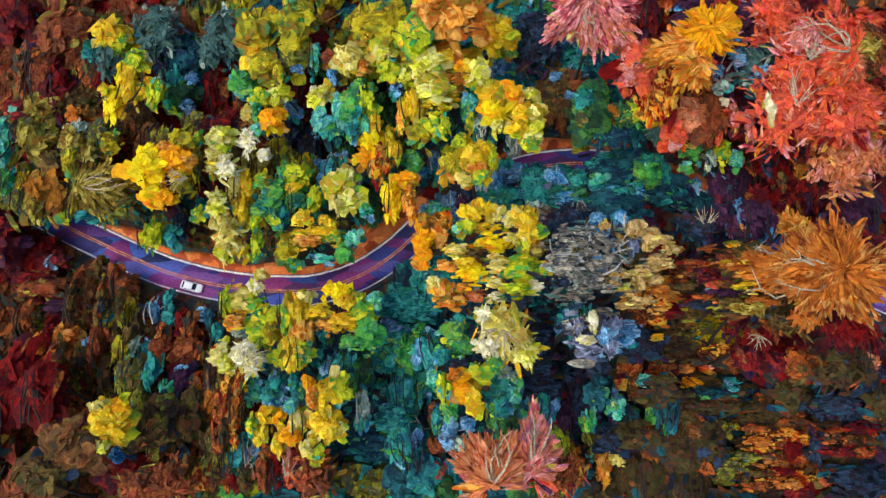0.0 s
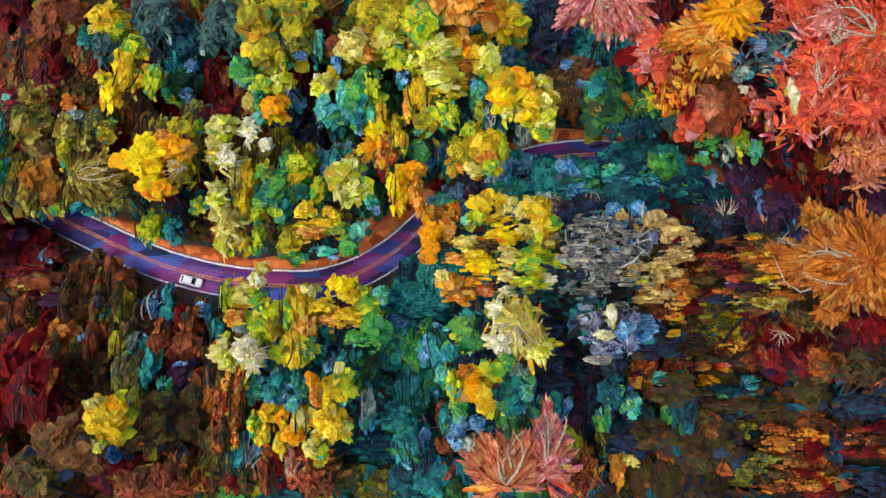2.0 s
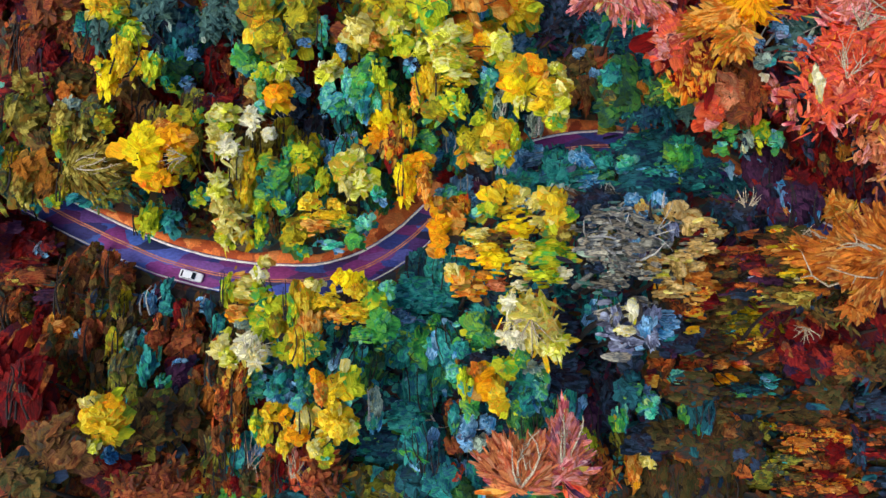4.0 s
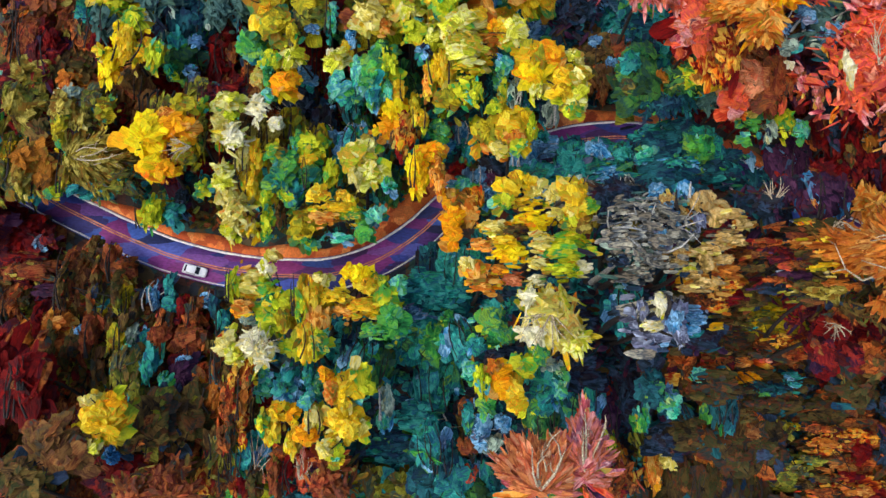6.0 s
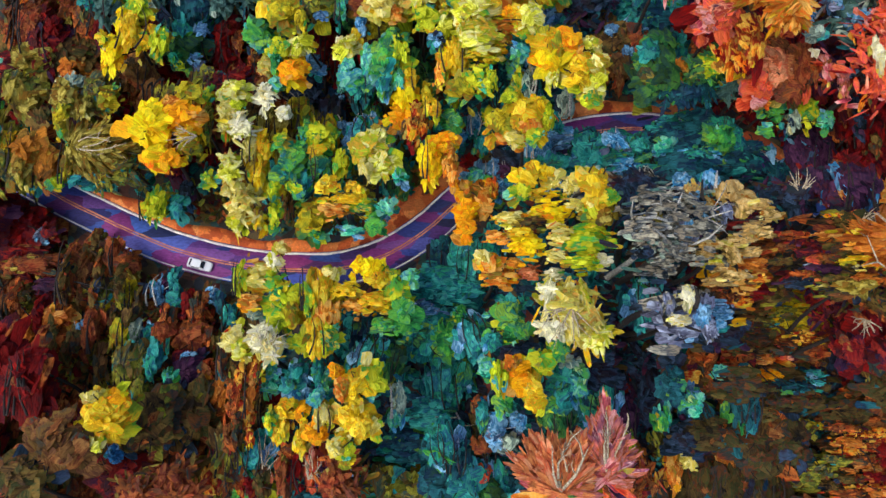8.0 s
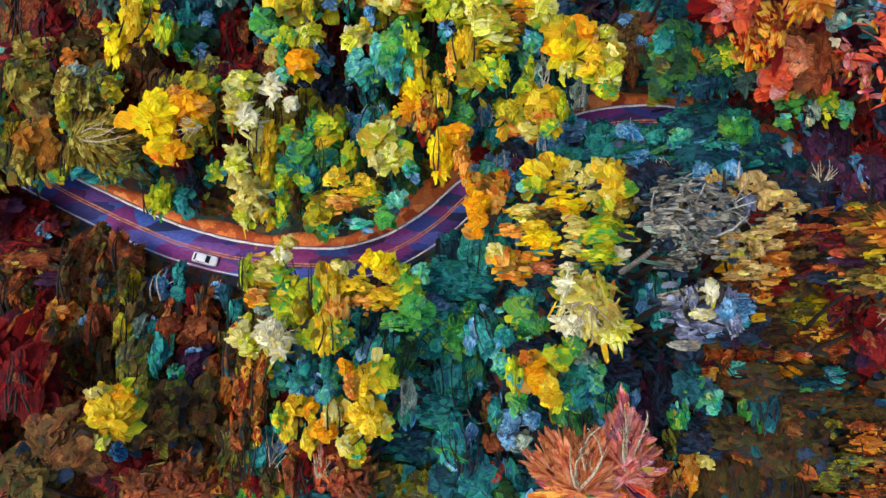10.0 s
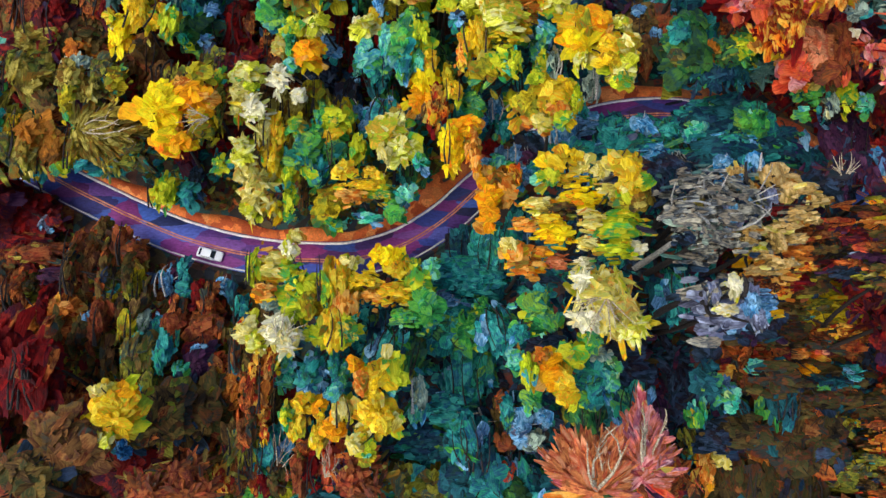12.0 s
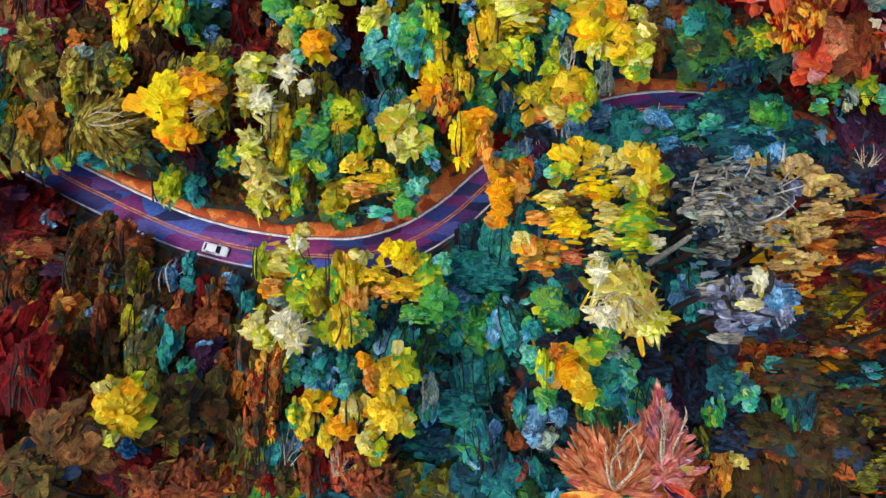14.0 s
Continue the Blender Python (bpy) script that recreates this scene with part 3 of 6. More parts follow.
tree(-20.5, -8.8, 17, 3.6, 3.6, "russet", "s")
tree(-12.4, -4.4, 6, 4.6, 3.0, "darkteal", "dx")
tree(-13.1, -10.9, 7, 5.7, 3.3, "olive", "d")
tree(-29.2, 66.2, 7, 2.5, 5.7, "crimson", "dy")
tree(-10.3, 69.1, 24, 5.6, 5.3, "ochre", "d")
tree(1.6, 68.7, 27, 7.7, 4.7, "amber", "d")
tree(-3.9, 67.7, 26, 4.0, 4.6, "lime", "d")
tree(8.8, 68.7, 22, 4.3, 4.1, "gold", "d")
tree(-5.6, 46.7, 14, 2.3, 2.5, "green", "d")
tree(6.9, 53.0, 15, 2.7, 3.2, "teal", "dy")
tree(-2.0, 44.2, 4, 2.2, 1.8, "crimson", "d")
tree(-6.4, 20.2, 8, 6.0, 5.0, "teal", "dx")
tree(-9.5, 16.8, 10, 2.0, 2.0, "blue", "dx")
tree(-3.9, 15.3, 10, 1.8, 2.2, "green", "d")
tree(-10.7, 13.6, 7, 6.0, 4.9, "teal", "d")
tree(-6.3, 12.3, 8, 3.1, 3.5, "green", "d")
tree(-6.4, 5.6, 5, 4.9, 4.9, "teal", "dy")
tree(-8.5, 0.5, 6, 3.6, 3.6, "teal", "dx")
tree(-1.5, 25.6, 8, 4.6, 4.4, "teal", "dy")
tree(-6.7, 26.5, 5, 3.4, 3.2, "darkteal", "dy")
tree(-3.2, -8.8, 10, 3.8, 3.6, "teal", "d")
tree(-1.3, -8.2, 10, 1.7, 1.9, "coral", "d")
tree(-0.4, -2.2, 8, 2.4, 4.9, "umber", "dy")
tree(6.5, -5.2, 30, 5.5, 5.1, "salmon", "S100")
tree(13.4, -3.0, 29, 4.0, 5.8, "pink", "S75")
tree(16.8, -8.3, 24, 4.6, 2.8, "rust", "s")
# another dark crown that stands in for shade under the taller trees
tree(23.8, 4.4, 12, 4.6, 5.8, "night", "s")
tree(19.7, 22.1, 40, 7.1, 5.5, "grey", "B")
# dark crown in place of the shade behind the bare grey tree
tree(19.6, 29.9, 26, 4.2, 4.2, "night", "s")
tree(22.7, 25.0, 38, 1.6, 1.9, "blue", "d")
tree(21.6, 11.9, 35, 3.6, 3.6, "lavender", "dx")
tree(26.2, 12.1, 34, 2.2, 2.9, "blue", "dx")
tree(23.8, 12.9, 36, 1.3, 1.9, "lavender", "d")
tree(20.9, 13.4, 36, 0.8, 1.1, "cream", "dx")
tree(33.2, 19.3, 26, 4.1, 4.1, "amber", "dx")
tree(21.7, 42.9, 12, 6.5, 4.2, "teal", "dx")
tree(32.1, 44.8, 13, 6.3, 4.2, "darkteal", "dx")
tree(38.0, 44.3, 15, 2.7, 2.7, "green", "d")
tree(30.1, 35.6, 22, 5.7, 4.0, "darkteal", "dx")
tree(30.9, 37.7, 23, 3.8, 1.7, "teal", "dx")
tree(22.7, 63.4, 12, 4.8, 5.5, "umber", "d")
tree(25.3, 64.4, 30, 8.6, 6.7, "pink", "S270")
tree(18.0, 72.1, 16, 5.0, 6.5, "night", "s")
tree(53.1, 47.1, 35, 5.9, 5.9, "coral", "s")
tree(60.0, 57.6, 34, 7.2, 6.5, "coral", "S170")
tree(64.6, 48.7, 33, 6.4, 5.5, "coral", "s")
tree(60.3, 69.4, 26, 6.0, 5.0, "coral", "s")
tree(67.9, 41.7, 28, 6.6, 5.5, "salmon", "s")
tree(75.2, 64.5, 24, 5.0, 6.0, "rust", "s")
tree(58.6, 72.4, 20, 4.8, 5.3, "plum", "s")
tree(62.5, 48.1, 14, 5.2, 6.5, "crimson", "dy")
tree(54.3, 42.4, 12, 5.3, 4.4, "plum", "dy")
tree(67.9, 42.2, 14, 6.4, 4.6, "maroon", "dy")
tree(75.6, 36.4, 15, 5.5, 5.1, "plum", "dy")
tree(55.8, 20.5, 36, 7.0, 7.0, "copper", "R")
tree(49.3, 20.6, 36, 7.7, 5.3, "copper", "S178")
tree(47.1, 22.4, 30, 6.2, 5.0, "umber", "dx")
tree(49.7, 30.5, 28, 4.6, 3.7, "plum", "dy")
tree(45.0, 32.2, 20, 4.2, 4.0, "night", "s")
tree(44.6, 24.7, 16, 5.9, 4.1, "rust", "dx")
tree(41.5, 20.2, 14, 5.9, 4.5, "umber", "dx")
tree(38.5, 20.6, 17, 3.3, 1.3, "flame", "dx")
tree(40.3, 13.8, 10, 6.0, 5.0, "peat", "dx")
tree(50.2, 16.3, 8, 5.8, 4.3, "ochre", "dx")
tree(51.0, 12.3, 8, 5.1, 3.7, "rust", "dx")
tree(52.5, 17.4, 16, 5.8, 3.8, "maroon", "s")
tree(56.5, 16.4, 22, 5.5, 3.6, "umber", "s")
tree(67.0, 12.8, 18, 7.1, 5.6, "maroon", "dy")
tree(61.1, 11.8, 12, 5.1, 5.1, "maroon", "d")
tree(65.0, 8.3, 20, 5.6, 3.6, "peat", "s")
tree(47.0, 4.5, 7, 8.1, 5.0, "peat", "dx")
tree(39.5, 10.3, 10, 2.6, 3.6, "rust", "d")
tree(43.7, -1.3, 9, 2.4, 2.9, "brown", "d")
tree(47.5, 5.4, 9, 5.0, 1.6, "darkteal", "dx")
tree(40.5, -4.1, 9, 6.4, 5.4, "peat", "d")
tree(45.8, -4.1, 9, 3.9, 4.5, "peat", "d")
tree(50.1, -7.5, 6, 6.1, 4.0, "olive", "dx")
tree(63.0, -1.8, 6, 5.4, 4.2, "rust", "dx")
tree(58.2, 1.1, 6, 4.6, 4.0, "peat", "dx")
tree(62.8, -7.2, 6, 5.4, 4.6, "rust", "dx")
tree(57.4, -5.1, 6, 4.6, 4.6, "peat", "dx")
tree(61.6, -2.8, 8, 3.9, 1.3, "flame", "dx")
tree(62.8, -9.2, 8, 3.9, 1.2, "flame", "dx")
tree(70.8, -4.1, 8, 6.3, 4.9, "peat", "dx")
tree(71.5, 2.4, 6, 5.7, 4.1, "night", "s")
tree(63.6, -11.7, 6, 3.9, 2.9, "maroon", "dx")
tree(69.7, -10.0, 12, 5.2, 3.4, "night", "dx")
tree(55.7, -10.6, 6, 5.9, 3.5, "peat", "dx")
tree(34.4, -9.8, 9, 6.0, 4.4, "peat", "dy")
tree(41.4, -10.8, 8, 4.8, 3.5, "peat", "dy")
tree(-81.0, 40.7, 12, 3.4, 3.1, "olive", "dy")
tree(-78.8, 40.7, 8, 3.5, 1.9, "olive", "dy")
tree(-83.3, 34.7, 12, 4.1, 5.2, "maroon", "d")
tree(-84.1, 31.1, 5, 3.9, 5.0, "maroon", "d")
tree(-78.2, 30.8, 4, 3.9, 3.7, "crimson", "d")
tree(0.1, 36.9, 10, 2.7, 2.7, "mint", "d")
tree(1.5, 41.0, 8, 3.3, 2.6, "blue", "dy")
tree(4.5, 42.7, 8, 3.7, 2.6, "night", "d")
tree(5.1, 38.7, 9, 2.6, 2.1, "teal", "d")
tree(9.1, 44.9, 9, 4.3, 2.8, "blue", "dy")
tree(13.2, 47.0, 9, 3.9, 2.4, "blue", "dx")
tree(10.9, 41.8, 9, 4.3, 3.0, "teal", "d")
tree(17.9, 44.8, 10, 3.2, 3.2, "teal", "dy")
tree(31.3, 48.2, 11, 3.0, 2.4, "teal", "dx")
tree(35.9, 48.6, 12, 3.6, 2.8, "darkteal", "dx")
tree(40.4, 45.8, 12, 3.6, 3.2, "teal", "d")
tree(44.8, 43.9, 11, 3.2, 2.3, "darkteal", "dx")
tree(48.9, 40.1, 9, 4.3, 2.8, "darkteal", "s")
tree(53.0, 36.6, 11, 4.2, 2.7, "maroon", "s")
tree(41.5, 40.7, 12, 4.2, 3.1, "darkteal", "dx")
tree(51.1, 22.2, 33, 2.2, 1.8, "amber", "s")
tree(44.4, 21.4, 29, 2.6, 1.2, "amber", "s")
tree(47.9, 17.5, 26, 3.5, 1.2, "khaki", "s")
tree(47.6, 25.8, 29, 3.0, 1.0, "flame", "s")
tree(-65.8, 6.6, 18, 2.8, 3.1, "crimson", "dyb")
tree(61.6, 13.5, 16, 2.5, 2.5, "crimson", "d")
tree(-14.1, 50.5, 9, 1.5, 4.4, "blue", "dy")
tree(-10.2, 47.0, 9, 1.7, 2.4, "teal", "d")
tree(-21.3, 54.8, 10, 2.4, 3.3, "teal", "dy")
tree(-26.5, 51.5, 8, 2.9, 3.8, "night", "dy")
tree(-20.1, 48.1, 9, 2.6, 3.3, "blue", "dy")
tree(-24.6, 55.4, 10, 1.5, 2.9, "mint", "d")
tree(2.8, 52.7, 12, 1.9, 2.8, "teal", "dy")
tree(9.2, 51.5, 12, 1.7, 2.6, "blue", "d")
tree(-4.2, 47.0, 9, 1.7, 2.4, "blue", "d")
tree(55.9, 30.8, 26, 4.2, 2.7, "amber", "s")
tree(64.3, 30.5, 24, 4.6, 2.4, "rust", "s")
tree(72.5, 28.2, 20, 4.4, 3.8, "maroon", "s")
tree(57.2, 38.5, 18, 3.0, 2.4, "crimson", "s")
tree(-79.7, 48.9, 19, 2.4, 5.0, "mint", "dy")
tree(-79.0, 41.4, 18, 2.4, 2.6, "green", "dy")
tree(-85.0, 46.1, 14, 3.6, 6.3, "olive", "dy")
tree(21.2, 21.1, 40, 1.1, 1.4, "blue", "d")
tree(-78.6, 29.6, 3, 3.2, 2.6, "maroon", "dx")
tree(-82.7, 32.0, 4, 3.0, 2.6, "maroon", "dx")
tree(20.7, 43.2, 15, 2.7, 2.1, "blue", "d")
tree(24.5, 42.6, 15, 2.7, 2.1, "teal", "d")
tree(28.3, 42.2, 16, 2.2, 1.8, "mint", "d")
tree(17.4, 41.3, 12, 2.7, 2.5, "teal", "d")
tree(23.3, 39.4, 14, 2.9, 2.1, "blue", "dx")
tree(35.8, 41.6, 14, 2.5, 1.9, "teal", "d")
tree(22.3, 28.3, 37, 1.0, 0.8, "blue", "d")
tree(-77.5, 38.7, 9, 3.9, 2.4, "olive", "dy")
tree(-78.8, 64.7, 16, 3.3, 6.1, "rust", "dy", boughs=((-0.7, 4.5, -0.6, 2.5, 2.3, "plum", "dy"),))
tree(-73.8, 61.4, 16, 3.5, 6.0, "maroon", "dy", boughs=((-3.1, 0.9, -0.6, 1.7, 1.9, "straw", "d"), (1.4, 1.5, 0.5, 1.9, 2.5, "crimson", "dy"), (0.8, -1.5, -1.2, 1.8, 1.7, "lavender", "d"), (-1.5, -3.8, -0.2, 3.3, 3.3, "khaki", "d")))
tree(-68.2, 65.7, 15, 3.3, 4.8, "rust", "dy", boughs=((2.3, -1.0, -0.6, 2.3, 3.4, "maroon", "dy"), (-2.9, 1.6, 0.5, 2.1, 3.0, "russet", "dy")))
tree(-70.6, 58.7, 14, 4.6, 3.5, "umber", "d", boughs=((-1.9, -0.6, -0.6, 2.3, 2.1, "russet", "d"), (1.2, -2.5, 0.5, 2.5, 2.3, "copper", "d"), (2.7, 2.0, -1.2, 2.3, 4.6, "umber", "dy")))
tree(-56.8, 59.6, 21, 2.4, 4.7, "gold", "dy", boughs=((-1.7, 0.8, -0.6, 1.8, 4.5, "sun", "dy"), (1.0, 3.9, 0.5, 2.4, 2.4, "lime", "d"), (2.7, -1.0, -1.2, 2.0, 2.9, "gold", "d"), (4.8, -2.2, -0.2, 2.0, 3.0, "lime", "dy"), (-3.0, -3.9, -0.9, 2.2, 3.0, "sun", "dy"), (-3.9, -2.0, 0.3, 1.2, 1.5, "gold", "d")))
tree(-59.7, 56.8, 12, 3.2, 4.0, "brown", "dy", boughs=((-0.8, -1.8, -0.6, 2.2, 1.8, "teal", "d"), (-3.1, -1.3, 0.5, 1.9, 3.5, "umber", "dy")))
tree(-63.2, 65.9, 18, 2.5, 3.3, "slate", "dy", boughs=((1.2, 1.7, -0.6, 1.9, 1.9, "lime", "d"),))
tree(-50.6, 68.4, 14, 4.1, 3.4, "darkteal", "dy", boughs=((1.8, -4.2, -0.6, 2.0, 1.8, "blue", "d"), (-1.1, -4.3, 0.5, 2.1, 2.5, "teal", "dy"), (3.4, 2.0, -1.2, 2.6, 3.1, "slate", "dy")))
tree(-52.0, 61.6, 13, 3.4, 3.4, "darkgreen", "d", boughs=((2.4, -2.7, -0.6, 1.8, 1.7, "blue", "d"), (-0.3, -2.8, 0.5, 1.7, 1.8, "green", "d"), (-3.0, 3.2, -1.2, 1.7, 3.6, "sage", "dy")))
tree(-45.7, 65.5, 10, 2.6, 3.3, "russet", "dy", boughs=((-0.3, -4.0, -0.6, 2.6, 2.0, "crimson", "d"), (2.5, -1.5, 0.5, 1.7, 2.6, "rust", "dy"), (-3.6, 1.2, -1.2, 2.0, 4.3, "umber", "dy")))
tree(-55.7, 58.9, 6, 5.5, 3.1, "crimson", "d")
tree(-48.1, 60.1, 6, 3.8, 2.9, "crimson", "d")
tree(-75.0, 49.7, 18, 2.8, 3.7, "khaki", "dy", boughs=((2.2, -1.1, -0.6, 2.6, 3.6, "khaki", "d"), (-0.9, 1.8, 0.5, 1.8, 2.6, "olive", "dy"), (3.4, -4.0, -1.2, 2.4, 2.4, "umber", "d")))
tree(-66.6, 48.6, 19, 2.7, 2.6, "khaki", "d", boughs=((0.3, 2.7, -0.6, 2.4, 1.8, "sage", "dy"), (0.5, -3.6, 0.5, 1.8, 3.1, "ochre", "dy"), (3.7, 1.7, -1.2, 2.6, 3.2, "olive", "dy"), (6.8, 0.1, -0.2, 2.1, 2.8, "ochre", "d"), (2.7, -1.8, -0.9, 2.0, 2.6, "khaki", "dy")))
tree(-60.3, 40.6, 16, 7.6, 5.5, "khaki", "S0", boughs=((-3.1, 0.6, 1.5, 5.0, 4.5, "straw", "W20"), (2.1, -4.1, 0.5, 5.0, 2.7, "olive", "s")))
tree(-72.0, 40.3, 17, 3.1, 3.3, "tawny", "d", boughs=((2.5, -1.9, -0.6, 2.2, 4.5, "tawny", "dy"), (-0.5, -3.7, 0.5, 2.0, 2.7, "khaki", "dy"), (-4.4, 1.1, -1.2, 1.7, 3.4, "gold", "dy")))
tree(-66.2, 38.4, 16, 2.1, 4.1, "ochre", "dy", boughs=((-2.0, -3.0, -0.6, 1.6, 1.6, "lime", "d"), (2.1, -3.1, 0.5, 1.9, 1.1, "teal", "d"), (4.6, -3.1, -1.2, 1.5, 1.0, "teal", "d")))
tree(-50.8, 42.1, 23, 3.2, 3.7, "sun", "d", boughs=((1.3, -4.7, -0.6, 2.4, 2.2, "sun", "d"), (4.8, 1.4, 0.5, 3.0, 2.4, "orange", "d"), (2.8, 4.2, -1.2, 2.1, 1.7, "amber", "d"), (5.2, 5.2, -0.2, 2.5, 2.0, "ochre", "d"), (2.5, -1.1, -0.9, 1.8, 2.3, "orange", "d"), (6.1, -2.0, 0.3, 1.7, 1.8, "gold", "d"), (3.5, -5.5, -0.5, 2.0, 2.1, "orange", "d"), (5.5, -3.4, -1.4, 1.5, 1.5, "ochre", "d"), (6.9, -2.5, 1.5, 3.5, 3.5, "straw", "W200")))
tree(-45.3, 46.7, 19, 1.6, 3.1, "amber", "dy", boughs=((1.2, 2.3, -0.6, 1.8, 2.4, "lime", "dy"), (1.6, -2.5, 0.5, 1.5, 3.3, "olive", "dy"), (0.0, -5.3, -1.2, 1.4, 3.3, "ochre", "dy")))
tree(-54.6, 33.6, 10, 2.5, 3.3, "lime", "dy", boughs=((-1.0, -0.6, -0.6, 1.5, 2.0, "gold", "d"),))
tree(-51.5, 34.1, 8, 2.4, 2.7, "teal", "d", boughs=((1.0, 2.6, -0.6, 1.9, 2.9, "night", "dy"),))
tree(-39.4, 48.8, 20, 2.5, 2.7, "lemon", "d", boughs=((-0.9, -3.4, -0.6, 2.3, 3.1, "straw", "s"), (1.6, -5.7, 0.5, 1.9, 3.1, "cream", "s"), (-1.5, -5.3, -1.2, 1.6, 1.8, "lemon", "d"), (0.0, -2.2, -0.2, 1.8, 1.6, "lime", "d")))
tree(-34.8, 49.0, 19, 1.9, 2.6, "cream", "s", boughs=((2.7, -2.9, -0.6, 1.8, 1.4, "cream", "d"), (1.4, 1.7, 0.5, 1.2, 1.2, "mint", "d")))
tree(-32.3, 62.4, 22, 2.8, 3.0, "ochre", "d", boughs=((4.9, 1.5, -0.6, 2.6, 2.9, "olive", "d"), (3.1, -1.9, 0.5, 1.8, 2.2, "ochre", "dy"), (5.8, -0.7, -1.2, 1.5, 1.6, "blue", "d"), (-1.5, 2.4, -0.2, 2.4, 2.0, "gold", "d")))
tree(-37.4, 61.3, 18, 2.6, 2.9, "green", "d", boughs=((1.1, 3.2, -0.6, 1.7, 1.7, "darkgreen", "d"),))
tree(-30.1, 57.9, 20, 2.6, 2.2, "lemon", "d", boughs=((-3.2, -1.0, -0.6, 2.4, 2.2, "lime", "d"), (-1.0, -5.3, 0.5, 2.7, 2.5, "orange", "d"), (-5.4, -3.9, -1.2, 1.3, 1.8, "straw", "d"), (-3.6, -3.9, -0.2, 1.4, 2.4, "green", "dy")))
tree(-30.2, 59.7, 12, 1.9, 1.9, "blue", "d", boughs=((1.5, -1.7, -0.6, 2.1, 1.5, "blue", "d"),))
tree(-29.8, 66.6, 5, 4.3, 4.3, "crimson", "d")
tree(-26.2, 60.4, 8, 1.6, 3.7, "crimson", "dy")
tree(-40.5, 61.1, 9, 1.7, 3.2, "rust", "dy", boughs=((-2.1, -2.1, -0.6, 2.2, 2.0, "maroon", "d"), (2.0, -4.4, 0.5, 2.1, 1.9, "russet", "d")))
tree(-23.7, 64.7, 20, 1.3, 3.8, "mint", "dy", boughs=((2.7, 0.1, -0.6, 2.0, 2.0, "russet", "d"),))
tree(-22.5, 57.2, 19, 2.3, 2.8, "lemon", "d", boughs=((1.2, 2.4, -0.6, 1.4, 2.4, "gold", "dy"), (0.8, -4.4, 0.5, 2.1, 2.4, "mint", "d"), (-1.3, 1.7, -1.2, 1.1, 1.6, "cream", "dy"), (2.0, 4.3, -0.2, 1.6, 2.0, "blue", "dy")))
tree(-16.5, 55.3, 20, 3.0, 4.1, "green", "d", boughs=((-2.2, -0.4, -0.6, 2.1, 3.7, "mint", "dy"), (2.4, 1.0, 0.5, 2.1, 3.0, "lime", "dy"), (1.2, 4.7, -1.2, 1.6, 1.7, "green", "d"), (0.1, -4.7, -0.2, 1.8, 2.2, "teal", "dy"), (2.4, -3.5, -0.9, 1.2, 2.2, "mint", "dy")))
tree(-20.1, 52.2, 7, 2.2, 2.8, "darkgreen", "dy")
tree(-24.7, 48.2, 9, 2.1, 1.9, "blue", "d", boughs=((-6.8, 3.6, 1.5, 7.7, 4.6, "straw", "W150"),))
tree(-16.7, 46.7, 9, 1.8, 4.0, "blue", "dy")
tree(-12.7, 52.6, 18, 2.2, 2.8, "gold", "dy", boughs=((-0.6, -3.5, -0.6, 2.8, 2.6, "sun", "dy"), (1.1, -7.4, 0.5, 2.0, 4.3, "flame", "dy"), (-1.5, -5.8, -1.2, 2.8, 2.1, "orange", "d"), (2.5, -7.5, -0.2, 1.8, 2.8, "flame", "dy"), (0.6, -9.1, -0.9, 1.4, 1.2, "straw", "d")))
tree(-8.6, 46.9, 19, 1.8, 2.4, "gold", "dy", boughs=((-1.1, 2.7, -0.6, 1.2, 2.8, "ochre", "dy"),))
tree(-17.5, 63.7, 22, 2.8, 2.9, "straw", "d", boughs=((2.4, -1.4, -0.6, 2.4, 1.8, "amber", "d"), (6.1, 0.8, 0.5, 2.8, 2.6, "lemon", "d"), (4.1, 0.7, -1.2, 1.8, 1.8, "straw", "d")))
tree(-9.6, 60.9, 22, 2.6, 2.8, "lime", "d", boughs=((2.5, -0.9, -0.6, 2.4, 2.8, "lemon", "d"), (1.5, -4.0, 0.5, 1.4, 1.6, "blue", "d"), (4.5, 3.3, -1.2, 2.0, 2.4, "lemon", "d")))
tree(-9.0, 37.8, 20, 2.3, 3.8, "sun", "dy", boughs=((2.1, 3.3, -0.6, 2.5, 2.1, "orange", "d"), (3.2, -0.9, 0.5, 1.7, 3.7, "amber", "dy"), (0.7, -2.1, -1.2, 1.4, 2.7, "gold", "dy")))
tree(-26.7, 43.1, 17, 3.0, 2.4, "lime", "d", boughs=((-0.5, -2.7, -0.6, 1.9, 2.2, "gold", "d"), (-2.0, 0.7, 0.5, 1.8, 1.8, "green", "dy"), (1.9, 0.3, -1.2, 1.4, 2.0, "lime", "dy"), (-3.5, -2.7, -0.2, 2.4, 2.2, "green", "d")))
tree(-18.3, 40.7, 19, 3.1, 2.7, "lemon", "d", boughs=((1.9, -3.0, -0.6, 2.9, 2.7, "lemon", "d"), (-0.4, -4.4, 0.5, 1.7, 2.3, "straw", "dy"), (4.5, -4.8, -1.2, 1.8, 1.7, "mint", "d")))
tree(-37.1, 40.4, 18, 2.0, 2.9, "straw", "dy", boughs=((1.7, 0.9, -0.6, 2.1, 3.1, "gold", "dy"), (5.0, 1.0, 0.5, 1.8, 1.6, "lime", "d")))
